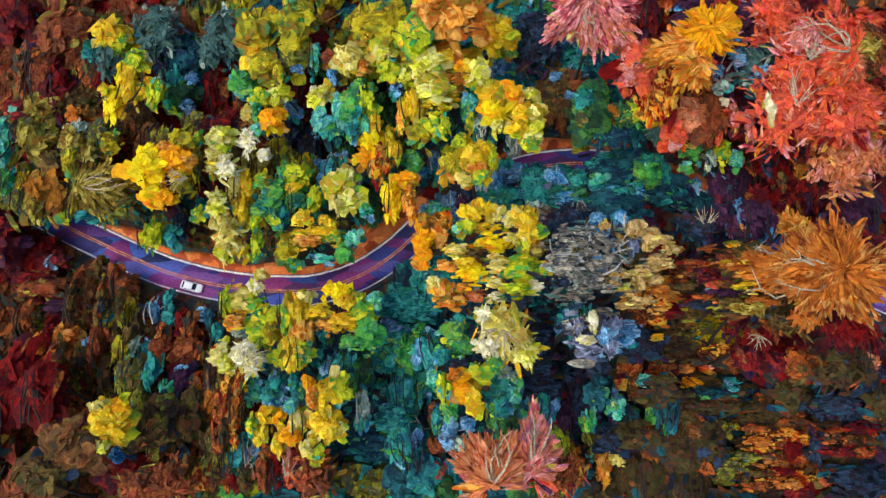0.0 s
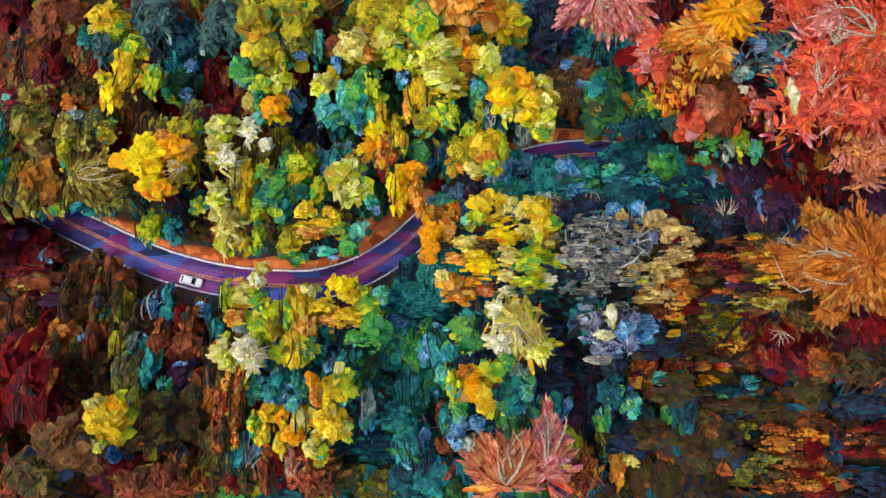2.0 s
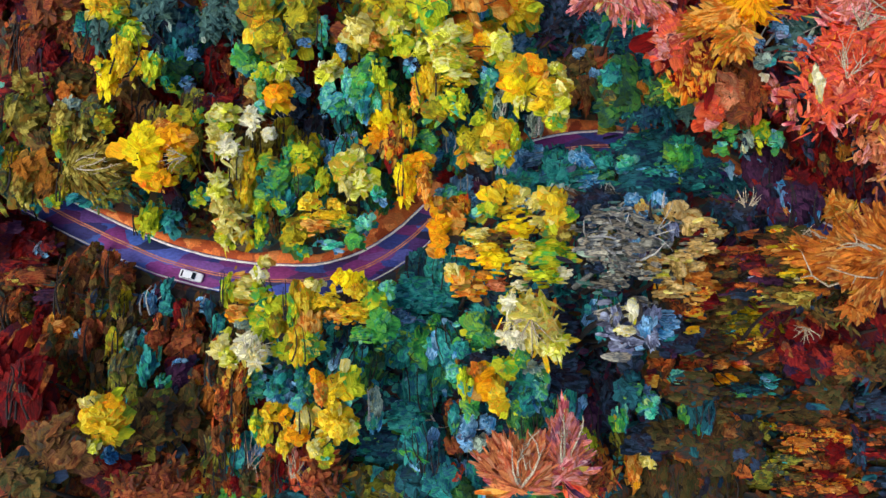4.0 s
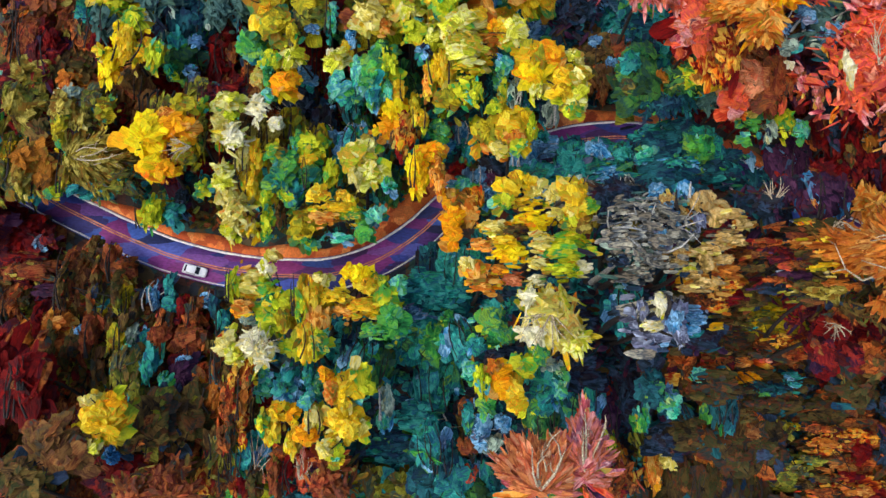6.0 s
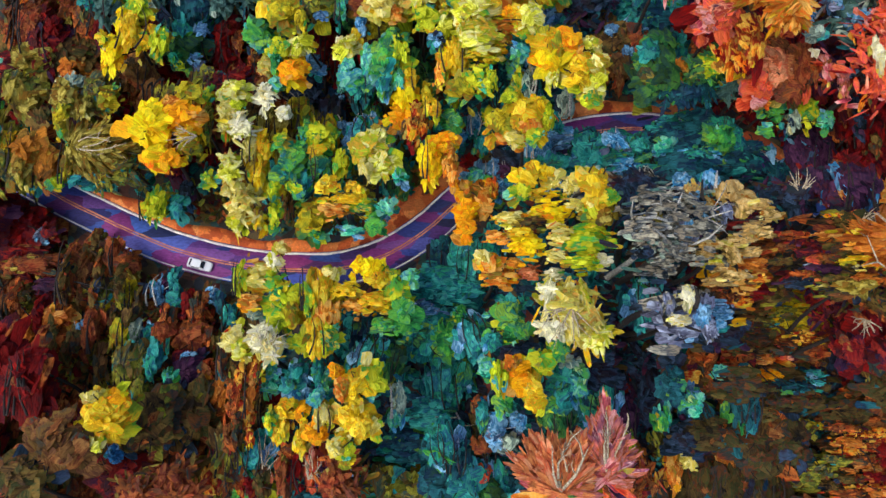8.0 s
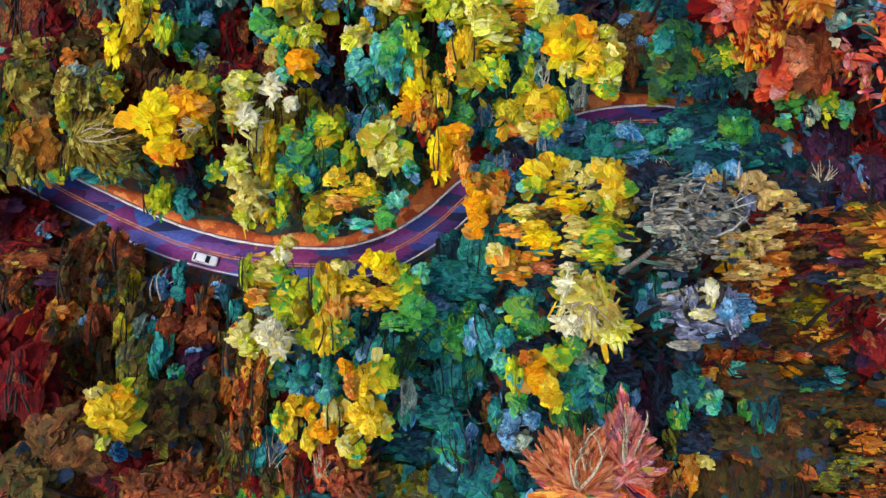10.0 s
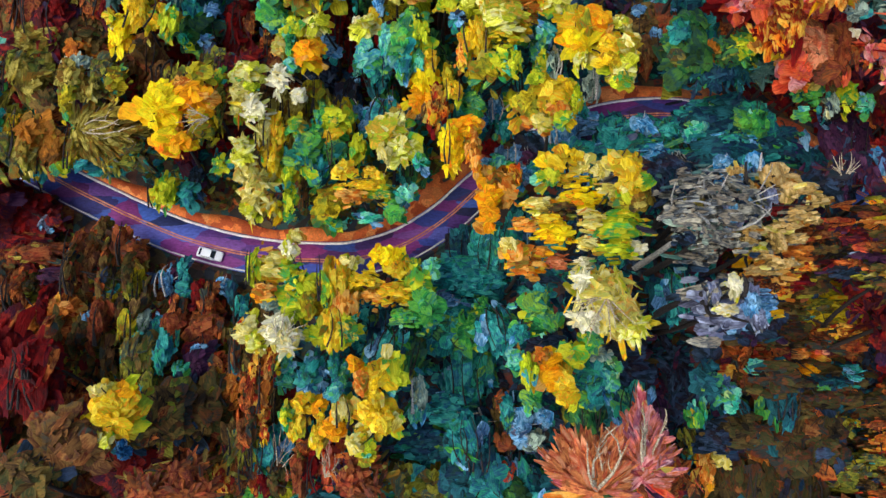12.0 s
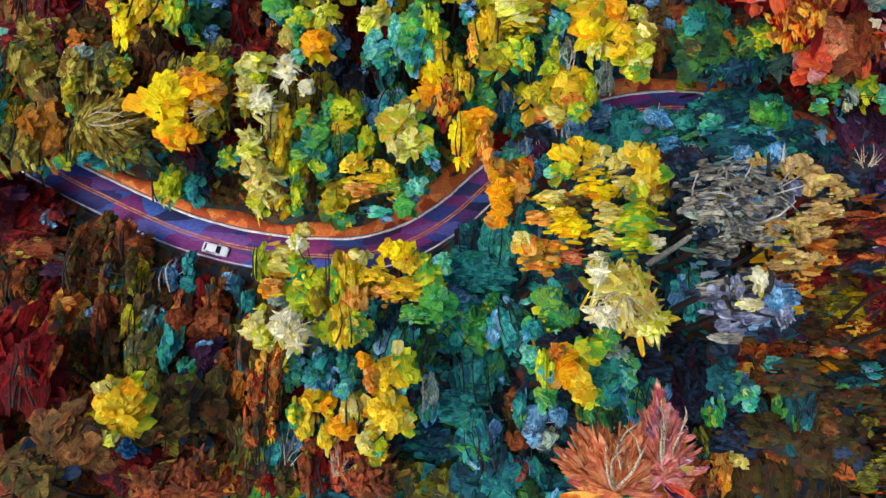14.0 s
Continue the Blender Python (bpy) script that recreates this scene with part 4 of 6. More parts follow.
tree(-39.6, 36.6, 19, 2.5, 2.7, "lemon", "s", boughs=((0.9, -3.1, -0.6, 2.3, 2.7, "straw", "d"), (2.9, -6.4, 0.5, 2.4, 3.4, "straw", "s"), (4.3, -7.7, -1.2, 1.9, 2.1, "gold", "dy"), (1.4, -8.5, -0.2, 1.8, 1.7, "lemon", "d"), (-3.2, -1.7, -0.9, 1.8, 2.0, "lime", "d")))
tree(-36.2, 37.0, 17, 2.1, 3.7, "gold", "dy", boughs=((3.0, -2.6, -0.6, 1.8, 3.7, "lime", "dy"), (5.4, 0.0, 0.5, 2.5, 2.7, "green", "d"), (6.6, -1.8, -1.2, 2.1, 2.3, "lime", "d"), (3.5, -6.8, -0.2, 1.6, 3.1, "lime", "dy")))
tree(-33.4, 36.1, 6, 1.7, 4.4, "umber", "dy", boughs=((-4.3, -3.8, -0.6, 1.5, 3.6, "umber", "dy"),))
tree(-27.6, 30.0, 15, 2.7, 3.1, "ochre", "d", boughs=((0.9, -2.4, -0.6, 2.1, 1.7, "green", "d"),))
tree(-24.3, 34.4, 18, 2.2, 2.0, "gold", "d", boughs=((2.6, -2.2, -0.6, 4.4, 1.9, "gold", "dx"), (0.8, -4.4, 0.5, 2.8, 1.9, "amber", "dx"), (4.9, -3.2, -1.2, 2.7, 2.2, "lime", "dx"), (4.0, -0.6, -0.2, 2.3, 1.8, "gold", "d"), (8.3, -2.9, -0.9, 2.3, 1.8, "mint", "d"), (7.3, -6.1, 0.3, 2.0, 2.3, "green", "d"), (3.4, -7.1, -0.5, 2.7, 1.3, "mint", "dx")))
tree(-27.0, 38.2, 16, 2.3, 2.8, "green", "dy", boughs=((3.8, 0.7, -0.6, 2.0, 2.6, "lime", "dy"), (-1.6, -2.7, 0.5, 1.6, 2.5, "teal", "dy")))
tree(-36.7, 19.7, 18, 1.6, 3.0, "lime", "dy", boughs=((2.5, 0.5, -0.6, 2.6, 3.0, "straw", "dx"), (1.8, -3.5, 0.5, 2.0, 2.0, "amber", "dx"), (2.4, -5.1, -1.2, 1.9, 1.5, "sage", "d"), (4.7, 0.0, -0.2, 1.7, 2.1, "lime", "d")))
tree(-29.3, 16.9, 19, 2.6, 2.2, "lime", "d", boughs=((-1.4, -2.4, -0.6, 2.6, 2.6, "lime", "d"), (0.8, -2.7, 0.5, 1.5, 2.4, "ochre", "dy"), (-1.7, 7.4, -1.2, 1.5, 1.0, "straw", "d"), (-2.3, 5.2, -0.2, 1.4, 1.2, "cream", "d")))
tree(-25.2, 17.8, 19, 2.7, 3.5, "gold", "dy", boughs=((1.2, -3.2, -0.6, 2.6, 2.9, "amber", "dy"), (-0.6, -2.3, 0.5, 1.7, 2.5, "lime", "dy"), (2.3, -0.4, -1.2, 1.5, 1.9, "gold", "d"), (1.8, 2.6, -0.2, 1.9, 1.5, "straw", "d")))
tree(-18.0, 21.4, 18, 2.8, 2.0, "sun", "d", boughs=((1.7, -1.5, -0.6, 2.1, 1.9, "gold", "d"), (-2.8, -3.5, 0.5, 2.6, 1.8, "gold", "dx"), (-1.6, -5.7, -1.2, 3.0, 2.0, "amber", "dx"), (1.0, -5.0, -0.2, 2.9, 2.2, "gold", "dx")))
tree(-13.7, 17.8, 17, 2.6, 2.4, "lime", "d", boughs=((-0.5, 2.3, -0.6, 2.3, 1.9, "lime", "d"), (1.3, -2.7, 0.5, 2.6, 2.8, "green", "d"), (-0.5, -4.7, -1.2, 3.5, 2.1, "green", "dx"), (2.1, 2.1, -0.2, 1.7, 2.1, "mint", "d")))
tree(-24.8, 11.0, 19, 2.9, 2.9, "gold", "dy", boughs=((-2.3, -0.8, -0.6, 2.0, 2.0, "lime", "d"), (1.7, -0.1, 0.5, 1.9, 2.5, "lime", "d")))
tree(-31.9, 10.2, 21, 2.8, 2.8, "cream", "s", boughs=((0.7, -0.7, 1.5, 4.2, 4.2, "straw", "W60"), (1.6, -1.1, 0.5, 1.9, 2.0, "cream", "s"), (-4.6, 0.3, -1.2, 1.9, 2.5, "straw", "d"), (-2.9, -1.1, -0.2, 2.0, 1.8, "lemon", "d")))
tree(-32.4, 6.6, 14, 2.6, 1.8, "mint", "d", boughs=((0.4, -2.4, -0.6, 2.0, 1.6, "mint", "d"), (3.6, -1.3, 0.5, 2.1, 2.8, "teal", "d"), (5.3, -2.0, -1.2, 1.4, 3.2, "blue", "dy"), (7.1, -0.1, -0.2, 2.0, 2.6, "teal", "dy"), (8.2, -0.9, -0.9, 1.2, 2.1, "mint", "dy")))
tree(-18.1, 3.9, 22, 2.4, 2.8, "gold", "d", boughs=((1.6, 0.8, -0.6, 2.1, 2.8, "lime", "d"), (-2.2, -0.1, 0.5, 1.6, 2.4, "amber", "dy"), (-0.8, -3.8, -1.2, 2.8, 2.4, "gold", "d"), (0.7, -5.3, -0.2, 2.6, 2.2, "gold", "d"), (-2.1, -6.8, -0.9, 1.9, 1.8, "gold", "d"), (-2.6, -7.9, 0.3, 1.7, 1.6, "straw", "d"), (-1.2, -8.7, -0.5, 1.3, 1.9, "lime", "d"), (-3.4, 2.3, -1.4, 1.3, 1.3, "orange", "d")))
tree(-23.2, 0.1, 20, 1.9, 2.4, "straw", "dy", boughs=((-1.3, -2.3, -0.6, 1.9, 1.9, "orange", "d"), (-0.9, 2.3, 0.5, 1.4, 1.4, "mint", "d")))
tree(-28.2, 1.0, 18, 2.2, 1.9, "gold", "d", boughs=((-1.5, -2.7, -0.6, 2.0, 2.8, "gold", "dy"), (-2.5, -1.4, 0.5, 1.2, 2.1, "lime", "dy"), (1.6, -4.2, -1.2, 1.6, 2.8, "gold", "dy"), (1.6, -0.3, -0.2, 1.5, 1.6, "orange", "d")))
tree(-35.5, 4.0, 17, 1.8, 4.8, "flame", "dy", boughs=((1.3, 0.0, -0.6, 1.5, 3.8, "copper", "dy"), (-0.8, -1.8, 0.5, 1.5, 3.4, "rust", "dy"), (1.4, -5.7, -1.2, 1.5, 3.2, "flame", "dy"), (-1.0, -6.3, -0.2, 1.6, 2.8, "rust", "dyb")))
tree(-33.1, 3.0, 9, 2.1, 1.8, "crimson", "d")
tree(-34.5, 1.7, 10, 1.4, 3.6, "umber", "dy", boughs=((0.7, 2.6, -0.6, 1.4, 1.6, "rust", "d"),))
tree(-28.0, -7.3, 13, 1.7, 3.8, "crimson", "dy", boughs=((-4.4, 0.2, 1.5, 3.4, 6.0, "straw", "W85"), (2.4, -0.5, 1.5, 3.0, 4.8, "straw", "W60"), (2.4, 0.1, -1.2, 2.4, 3.1, "coral", "dy"), (-1.0, 2.5, -0.2, 1.7, 1.5, "rust", "d")))
tree(-13.1, 2.4, 16, 1.6, 2.9, "sage", "dy", boughs=((-0.6, -2.4, -0.6, 1.5, 1.7, "mint", "dy"),))
tree(-83.4, 33.0, 5, 3.6, 4.0, "crimson", "d", boughs=((4.7, -0.6, -0.6, 3.2, 2.5, "crimson", "d"), (9.2, -2.7, 0.5, 2.5, 1.7, "maroon", "d")))
tree(-75.8, 29.8, 5, 1.4, 1.5, "lavender", "d")
tree(-76.5, 25.0, 5, 4.8, 2.7, "russet", "dx", boughs=((3.2, -3.8, -0.6, 3.9, 2.1, "plum", "dx"),))
tree(-69.4, 24.2, 5, 1.8, 4.8, "russet", "dyb", boughs=((1.7, 0.2, -0.6, 1.8, 5.8, "brown", "dyb"),))
tree(-63.1, 26.2, 5, 1.8, 4.0, "russet", "dyb", boughs=((-3.6, 2.2, -0.6, 1.7, 3.4, "umber", "dyb"),))
tree(-63.6, 20.1, 5, 1.6, 3.3, "olive", "dyb", boughs=((2.2, -4.5, -0.6, 1.7, 3.1, "umber", "dyb"),))
tree(-60.2, 24.9, 5, 2.2, 2.7, "russet", "d")
tree(-59.7, 19.4, 5, 1.9, 3.1, "ochre", "dyb")
tree(-55.1, 20.4, 4, 1.5, 2.9, "blue", "dyb", boughs=((1.1, 1.5, -0.6, 1.4, 2.3, "plum", "dyb"), (2.9, 1.8, 0.5, 1.5, 2.1, "teal", "dyb")))
tree(-47.4, 17.3, 5, 2.3, 3.7, "rust", "dyb", boughs=((-2.3, 1.2, -0.6, 1.4, 2.3, "crimson", "dyb"),))
tree(-52.2, 15.4, 5, 2.1, 3.3, "rust", "dyb", boughs=((0.4, 3.3, -0.6, 1.5, 1.9, "teal", "d"),))
tree(-45.7, 19.6, 4, 1.5, 1.9, "blue", "d")
tree(-41.9, 15.9, 6, 1.6, 3.0, "teal", "dyb", boughs=((-1.9, 2.5, -0.6, 1.3, 2.3, "darkteal", "dyb"),))
tree(-78.4, 18.3, 5, 1.7, 4.5, "rust", "dyb", boughs=((2.7, -5.8, -0.6, 1.6, 4.5, "copper", "dyb"), (5.0, -2.0, 0.5, 1.6, 4.1, "crimson", "dyb")))
tree(-70.2, 15.7, 6, 2.8, 2.3, "copper", "d", boughs=((-0.1, -4.0, -0.6, 2.6, 2.2, "rust", "d"),))
tree(-66.5, 13.6, 5, 1.4, 1.5, "blue", "d")
tree(-64.4, 13.3, 6, 2.1, 4.2, "russet", "dyb", boughs=((2.2, -4.4, -0.6, 1.6, 3.4, "brown", "dyb"), (-2.3, -2.7, 0.5, 2.0, 3.4, "umber", "dyb")))
tree(-58.8, 12.3, 7, 2.1, 2.8, "ochre", "dyb", boughs=((2.1, 1.0, -0.6, 1.5, 2.8, "sage", "dyb"), (1.2, 2.9, 0.5, 1.4, 2.0, "umber", "dyb")))
tree(-52.4, 13.3, 6, 2.6, 2.4, "russet", "d", boughs=((-2.5, -0.6, -0.6, 1.4, 2.8, "teal", "dyb"),))
tree(-47.7, 12.4, 6, 3.0, 2.8, "russet", "d", boughs=((2.6, 0.3, -0.6, 1.8, 2.8, "rust", "dyb"),))
tree(-55.3, 7.2, 10, 2.9, 3.5, "olive", "dyb", boughs=((-1.7, 1.4, -0.6, 1.8, 2.2, "khaki", "d"), (4.0, 1.2, 0.5, 2.1, 3.4, "teal", "dyb"), (6.2, -1.3, -1.2, 1.8, 2.1, "mint", "d"), (2.0, -3.0, -0.2, 2.1, 2.3, "olive", "dyb")))
tree(-46.8, 6.8, 8, 2.6, 3.1, "plum", "d", boughs=((-0.3, 2.0, -0.6, 1.6, 1.4, "blue", "d"),))
tree(-41.3, 3.5, 9, 2.0, 3.1, "copper", "dyb", boughs=((-2.2, 3.5, -0.6, 2.1, 2.2, "rust", "d"), (0.4, 3.4, 0.5, 1.2, 2.1, "teal", "dyb")))
tree(-52.3, -0.1, 22, 3.1, 3.2, "gold", "d", boughs=((0.2, 0.4, -0.6, 1.9, 1.9, "amber", "d"), (-1.3, 2.3, 0.5, 1.6, 1.4, "straw", "d"), (-2.2, -1.2, -1.2, 2.0, 2.1, "sun", "d"), (1.4, 2.2, -0.2, 1.7, 1.5, "orange", "d"), (1.3, -1.7, -0.9, 1.9, 1.9, "gold", "d"), (-0.6, -3.6, 0.3, 1.9, 1.3, "lemon", "d")))
tree(-53.9, -5.3, 14, 1.7, 1.6, "blue", "d", boughs=((1.3, 1.2, -0.6, 1.7, 1.7, "umber", "d"),))
tree(-48.3, -0.2, 14, 1.7, 2.2, "ochre", "d")
tree(-2.3, 60.5, 25, 3.4, 2.7, "lemon", "d", boughs=((2.7, 1.6, -0.6, 2.3, 2.1, "gold", "d"), (0.7, -4.3, 0.5, 3.4, 3.0, "lemon", "dx"), (3.9, -2.8, -1.2, 2.7, 2.3, "amber", "dx"), (-1.7, -2.9, -0.2, 1.7, 3.4, "lemon", "dy"), (6.8, -1.0, -0.9, 2.3, 2.7, "gold", "d"), (8.7, -1.8, 0.3, 2.3, 2.7, "lemon", "d"), (6.8, -6.6, -0.5, 1.7, 1.6, "mint", "d"), (5.2, 0.4, -1.4, 1.6, 1.6, "orange", "d")))
tree(-5.8, 53.8, 22, 2.7, 3.1, "gold", "dy", boughs=((-1.0, 1.0, -0.6, 1.7, 1.8, "sun", "d"), (4.3, 0.1, 0.5, 3.5, 1.7, "gold", "dx"), (-1.4, -1.7, -1.2, 1.8, 2.7, "amber", "dy"), (4.0, -3.2, -0.2, 2.6, 2.3, "lime", "d"), (1.7, -4.4, -0.9, 2.1, 2.1, "ochre", "d"), (5.9, -3.7, 0.3, 1.8, 2.7, "lime", "dy"), (7.2, 2.1, -0.5, 1.8, 1.6, "gold", "d")))
tree(4.6, 55.7, 16, 1.8, 2.3, "mint", "d", boughs=((-10.2, -4.7, -0.6, 2.0, 2.4, "lime", "dy"), (-10.0, -8.9, 0.5, 1.8, 2.0, "green", "d")))
tree(9.0, 54.0, 26, 2.8, 3.0, "gold", "d", boughs=((-0.7, -2.5, -0.6, 2.5, 2.6, "sun", "d"), (2.6, 0.1, 0.5, 2.3, 2.3, "orange", "d"), (4.8, -3.1, -1.2, 3.0, 2.3, "gold", "d"), (6.9, -3.2, -0.2, 2.1, 2.2, "lemon", "d"), (6.3, 0.6, -0.9, 2.0, 1.6, "lemon", "d"), (3.6, -6.4, 0.3, 2.6, 1.9, "gold", "d"), (6.2, -6.9, -0.5, 2.1, 2.1, "lemon", "d"), (0.2, -4.9, -1.4, 1.5, 2.1, "lemon", "dy"), (5.8, -8.9, -0.6, 2.0, 1.3, "lime", "d")))
tree(6.7, 52.7, 17, 2.1, 2.8, "sage", "dy", boughs=((-1.4, 0.9, -0.6, 1.4, 2.4, "lime", "dy"),))
tree(13.5, 50.8, 14, 2.0, 3.3, "sage", "dy")
tree(4.6, 43.2, 25, 2.9, 2.8, "gold", "d", boughs=((2.3, 1.6, -0.6, 2.2, 1.6, "gold", "d"), (-1.6, 2.0, 0.5, 1.6, 2.2, "lime", "d"), (-2.8, -0.9, -1.2, 2.2, 2.8, "ochre", "d"), (0.9, -1.9, -0.2, 2.4, 2.0, "amber", "d"), (3.9, -0.1, -0.9, 1.4, 2.6, "lime", "dy"), (2.0, -3.9, 0.3, 1.9, 1.5, "lime", "d"), (-1.6, -3.9, -0.5, 2.0, 1.5, "straw", "d")))
tree(-2.0, 48.5, 10, 1.8, 2.5, "blue", "dy", boughs=((1.6, -3.5, -0.6, 2.2, 2.1, "teal", "dy"), (2.9, 1.7, 0.5, 1.4, 1.9, "lime", "d")))
tree(-0.3, 43.2, 6, 2.4, 1.9, "crimson", "d")
tree(-1.6, 37.0, 13, 2.4, 2.4, "mint", "d")
tree(2.3, 37.1, 10, 1.6, 1.8, "blue", "d", boughs=((1.1, 2.9, -0.6, 1.8, 2.3, "plum", "d"),))
tree(-3.0, 34.2, 17, 2.0, 2.0, "amber", "d", boughs=((2.2, -1.3, -0.6, 2.3, 3.1, "amber", "d"), (-0.5, -4.7, 0.5, 2.3, 3.0, "orange", "d"), (3.5, 0.8, -1.2, 1.4, 2.0, "flame", "dy")))
tree(6.3, 32.9, 26, 2.8, 2.2, "gold", "d", boughs=((2.7, -0.1, -0.6, 2.9, 1.8, "straw", "d"), (-2.5, -2.8, 0.5, 1.9, 1.5, "lime", "d"), (0.9, -2.2, -1.2, 3.4, 1.2, "gold", "dx"), (4.7, -1.7, -0.2, 1.6, 1.5, "straw", "d")))
tree(12.6, 29.5, 32, 2.5, 2.8, "gold", "d", boughs=((1.9, -1.4, -0.6, 2.0, 1.4, "lime", "d"),))
tree(8.4, 27.6, 27, 3.3, 2.0, "sun", "dx", boughs=((-1.8, -0.3, -0.6, 2.0, 1.6, "gold", "dx"), (-6.4, -1.5, 0.5, 2.6, 1.9, "straw", "dx"), (-7.0, -3.4, -1.2, 2.8, 1.6, "amber", "dx"), (-4.6, -3.2, -0.2, 2.3, 1.3, "gold", "dx"), (-4.0, -5.1, -0.9, 2.9, 2.1, "sun", "dx"), (-3.2, -1.9, 0.3, 2.6, 1.1, "umber", "dx")))
tree(8.6, 23.3, 30, 2.0, 2.0, "straw", "dx", boughs=((3.8, -0.4, -0.6, 2.9, 2.7, "lime", "dx"), (2.5, -3.9, 0.5, 3.0, 1.7, "lime", "dx"), (5.5, -3.5, -1.2, 1.6, 1.7, "cream", "dx"), (-0.9, -2.9, -0.2, 1.8, 1.7, "straw", "dx"), (4.2, 2.4, -0.9, 2.2, 1.5, "ochre", "d"), (6.0, 2.3, 0.3, 2.1, 1.7, "khaki", "d"), (2.1, 4.2, -0.5, 1.7, 1.4, "straw", "dx")))
tree(-0.2, 21.0, 24, 2.1, 2.0, "amber", "d", boughs=((1.3, -2.3, -0.6, 2.8, 2.0, "amber", "dx"), (-1.1, 0.3, 0.5, 1.4, 1.2, "straw", "d"), (5.6, -1.3, -1.2, 2.2, 1.4, "salmon", "dx"), (8.6, -1.7, -0.2, 1.8, 1.3, "cream", "dx"), (3.3, -0.2, -0.9, 1.6, 1.3, "amber", "dx")))
tree(8.5, 13.3, 34, 3.4, 3.0, "straw", "s", boughs=((1.5, -1.8, -0.6, 3.7, 3.3, "straw", "s"), (-2.6, 1.3, 0.5, 1.3, 1.1, "cream", "s"), (3.3, -3.8, -1.2, 2.2, 2.2, "lemon", "s"), (-2.4, -3.2, -0.2, 2.2, 1.1, "cream", "s"), (-0.2, -1.3, 1.5, 5.5, 4.8, "straw", "W250")))
tree(2.2, 13.2, 25, 2.6, 2.7, "green", "d", boughs=((-1.4, 0.9, -0.6, 1.4, 1.4, "ochre", "d"), (0.7, -2.1, 0.5, 2.6, 1.9, "green", "d"), (-2.5, -3.3, -1.2, 1.8, 1.9, "teal", "d")))
tree(1.5, 6.7, 30, 1.7, 1.8, "amber", "d", boughs=((1.2, -1.7, -0.6, 2.2, 2.6, "orange", "d"), (-1.5, -1.5, 0.5, 1.5, 2.9, "lime", "dy"), (2.9, -2.3, -1.2, 2.2, 2.2, "gold", "d"), (3.2, -4.6, -0.2, 1.4, 1.8, "gold", "d"), (4.1, 0.5, -0.9, 2.0, 2.0, "lime", "d"), (6.2, 1.8, 0.3, 1.7, 1.7, "green", "d"), (-2.8, -0.7, -0.5, 1.4, 1.8, "mint", "d")))
tree(9.1, 3.8, 25, 2.7, 3.0, "teal", "d", boughs=((1.0, 3.1, -0.6, 1.9, 1.7, "sage", "d"), (1.9, 0.8, 0.5, 1.7, 2.5, "mint", "d"), (-1.1, -1.5, -1.2, 1.7, 1.7, "green", "d"), (-8.0, -2.3, -0.2, 1.8, 1.9, "green", "d")))
tree(1.1, -1.5, 15, 2.2, 2.9, "blue", "d", boughs=((2.9, 0.9, -0.6, 1.6, 1.6, "blue", "d"), (-2.1, 1.7, 0.5, 1.3, 2.9, "teal", "dy"), (1.4, -2.3, -1.2, 1.9, 1.9, "sage", "d")))
tree(-1.4, 1.7, 12, 1.6, 2.0, "rust", "d", boughs=((0.0, -5.6, -0.6, 1.9, 1.7, "russet", "d"),))
tree(20.4, 0.7, 12, 3.0, 4.4, "plum", "dy")
tree(24.4, 4.9, 21, 2.3, 3.0, "darkteal", "d", boughs=((3.3, -2.8, -0.6, 1.7, 2.6, "mint", "d"), (-1.5, -4.8, 0.5, 1.4, 2.4, "green", "dy"), (1.0, 3.2, -1.2, 2.0, 2.0, "night", "d")))
tree(31.8, 7.8, 14, 2.3, 2.8, "rust", "d", boughs=((1.7, -3.3, -0.6, 1.9, 1.9, "russet", "d"), (2.3, -1.1, 0.5, 1.3, 1.7, "mint", "d")))
tree(22.2, -6.3, 12, 1.9, 3.8, "copper", "dy", boughs=((5.0, -0.9, -0.6, 1.9, 3.8, "amber", "dy"), (7.2, 0.2, 0.5, 1.4, 1.8, "straw", "d"), (3.0, 3.3, -1.2, 1.5, 3.5, "olive", "dy")))
tree(34.9, -2.2, 9, 2.7, 2.2, "copper", "d", boughs=((1.3, -4.1, -0.6, 2.2, 2.6, "copper", "d"),))
tree(37.4, -9.5, 9, 2.0, 2.0, "russet", "d")
tree(40.7, -1.7, 9, 4.0, 4.7, "umber", "d")
tree(48.4, -1.4, 8, 4.0, 1.8, "olive", "d", boughs=((-2.1, -3.3, -0.6, 2.5, 2.9, "umber", "d"), (1.8, -5.9, 0.5, 3.0, 1.6, "olive", "dx"), (2.3, 0.5, -1.2, 1.8, 1.0, "ochre", "dx")))
tree(56.9, -2.1, 8, 4.0, 1.7, "flame", "dx", boughs=((-1.0, -2.5, -0.6, 3.6, 1.5, "flame", "dx"), (3.7, -2.5, 0.5, 1.9, 2.1, "crimson", "d")))
tree(57.0, -7.3, 8, 4.3, 1.5, "copper", "dx", boughs=((0.0, -2.3, -0.6, 4.0, 1.5, "flame", "dx"),))
tree(44.3, 6.8, 9, 2.5, 1.5, "orange", "dx", boughs=((-0.4, 5.4, -0.6, 1.7, 1.7, "copper", "dx"),))
tree(49.6, 12.5, 11, 2.9, 1.6, "flame", "dx", boughs=((-2.9, 3.5, -0.6, 2.9, 2.0, "olive", "dx"), (-9.0, 3.3, 0.5, 2.9, 2.3, "umber", "dx"), (-5.6, 2.4, -1.2, 1.8, 1.2, "olive", "dx")))
tree(51.4, 6.3, 9, 1.6, 2.2, "teal", "dx")
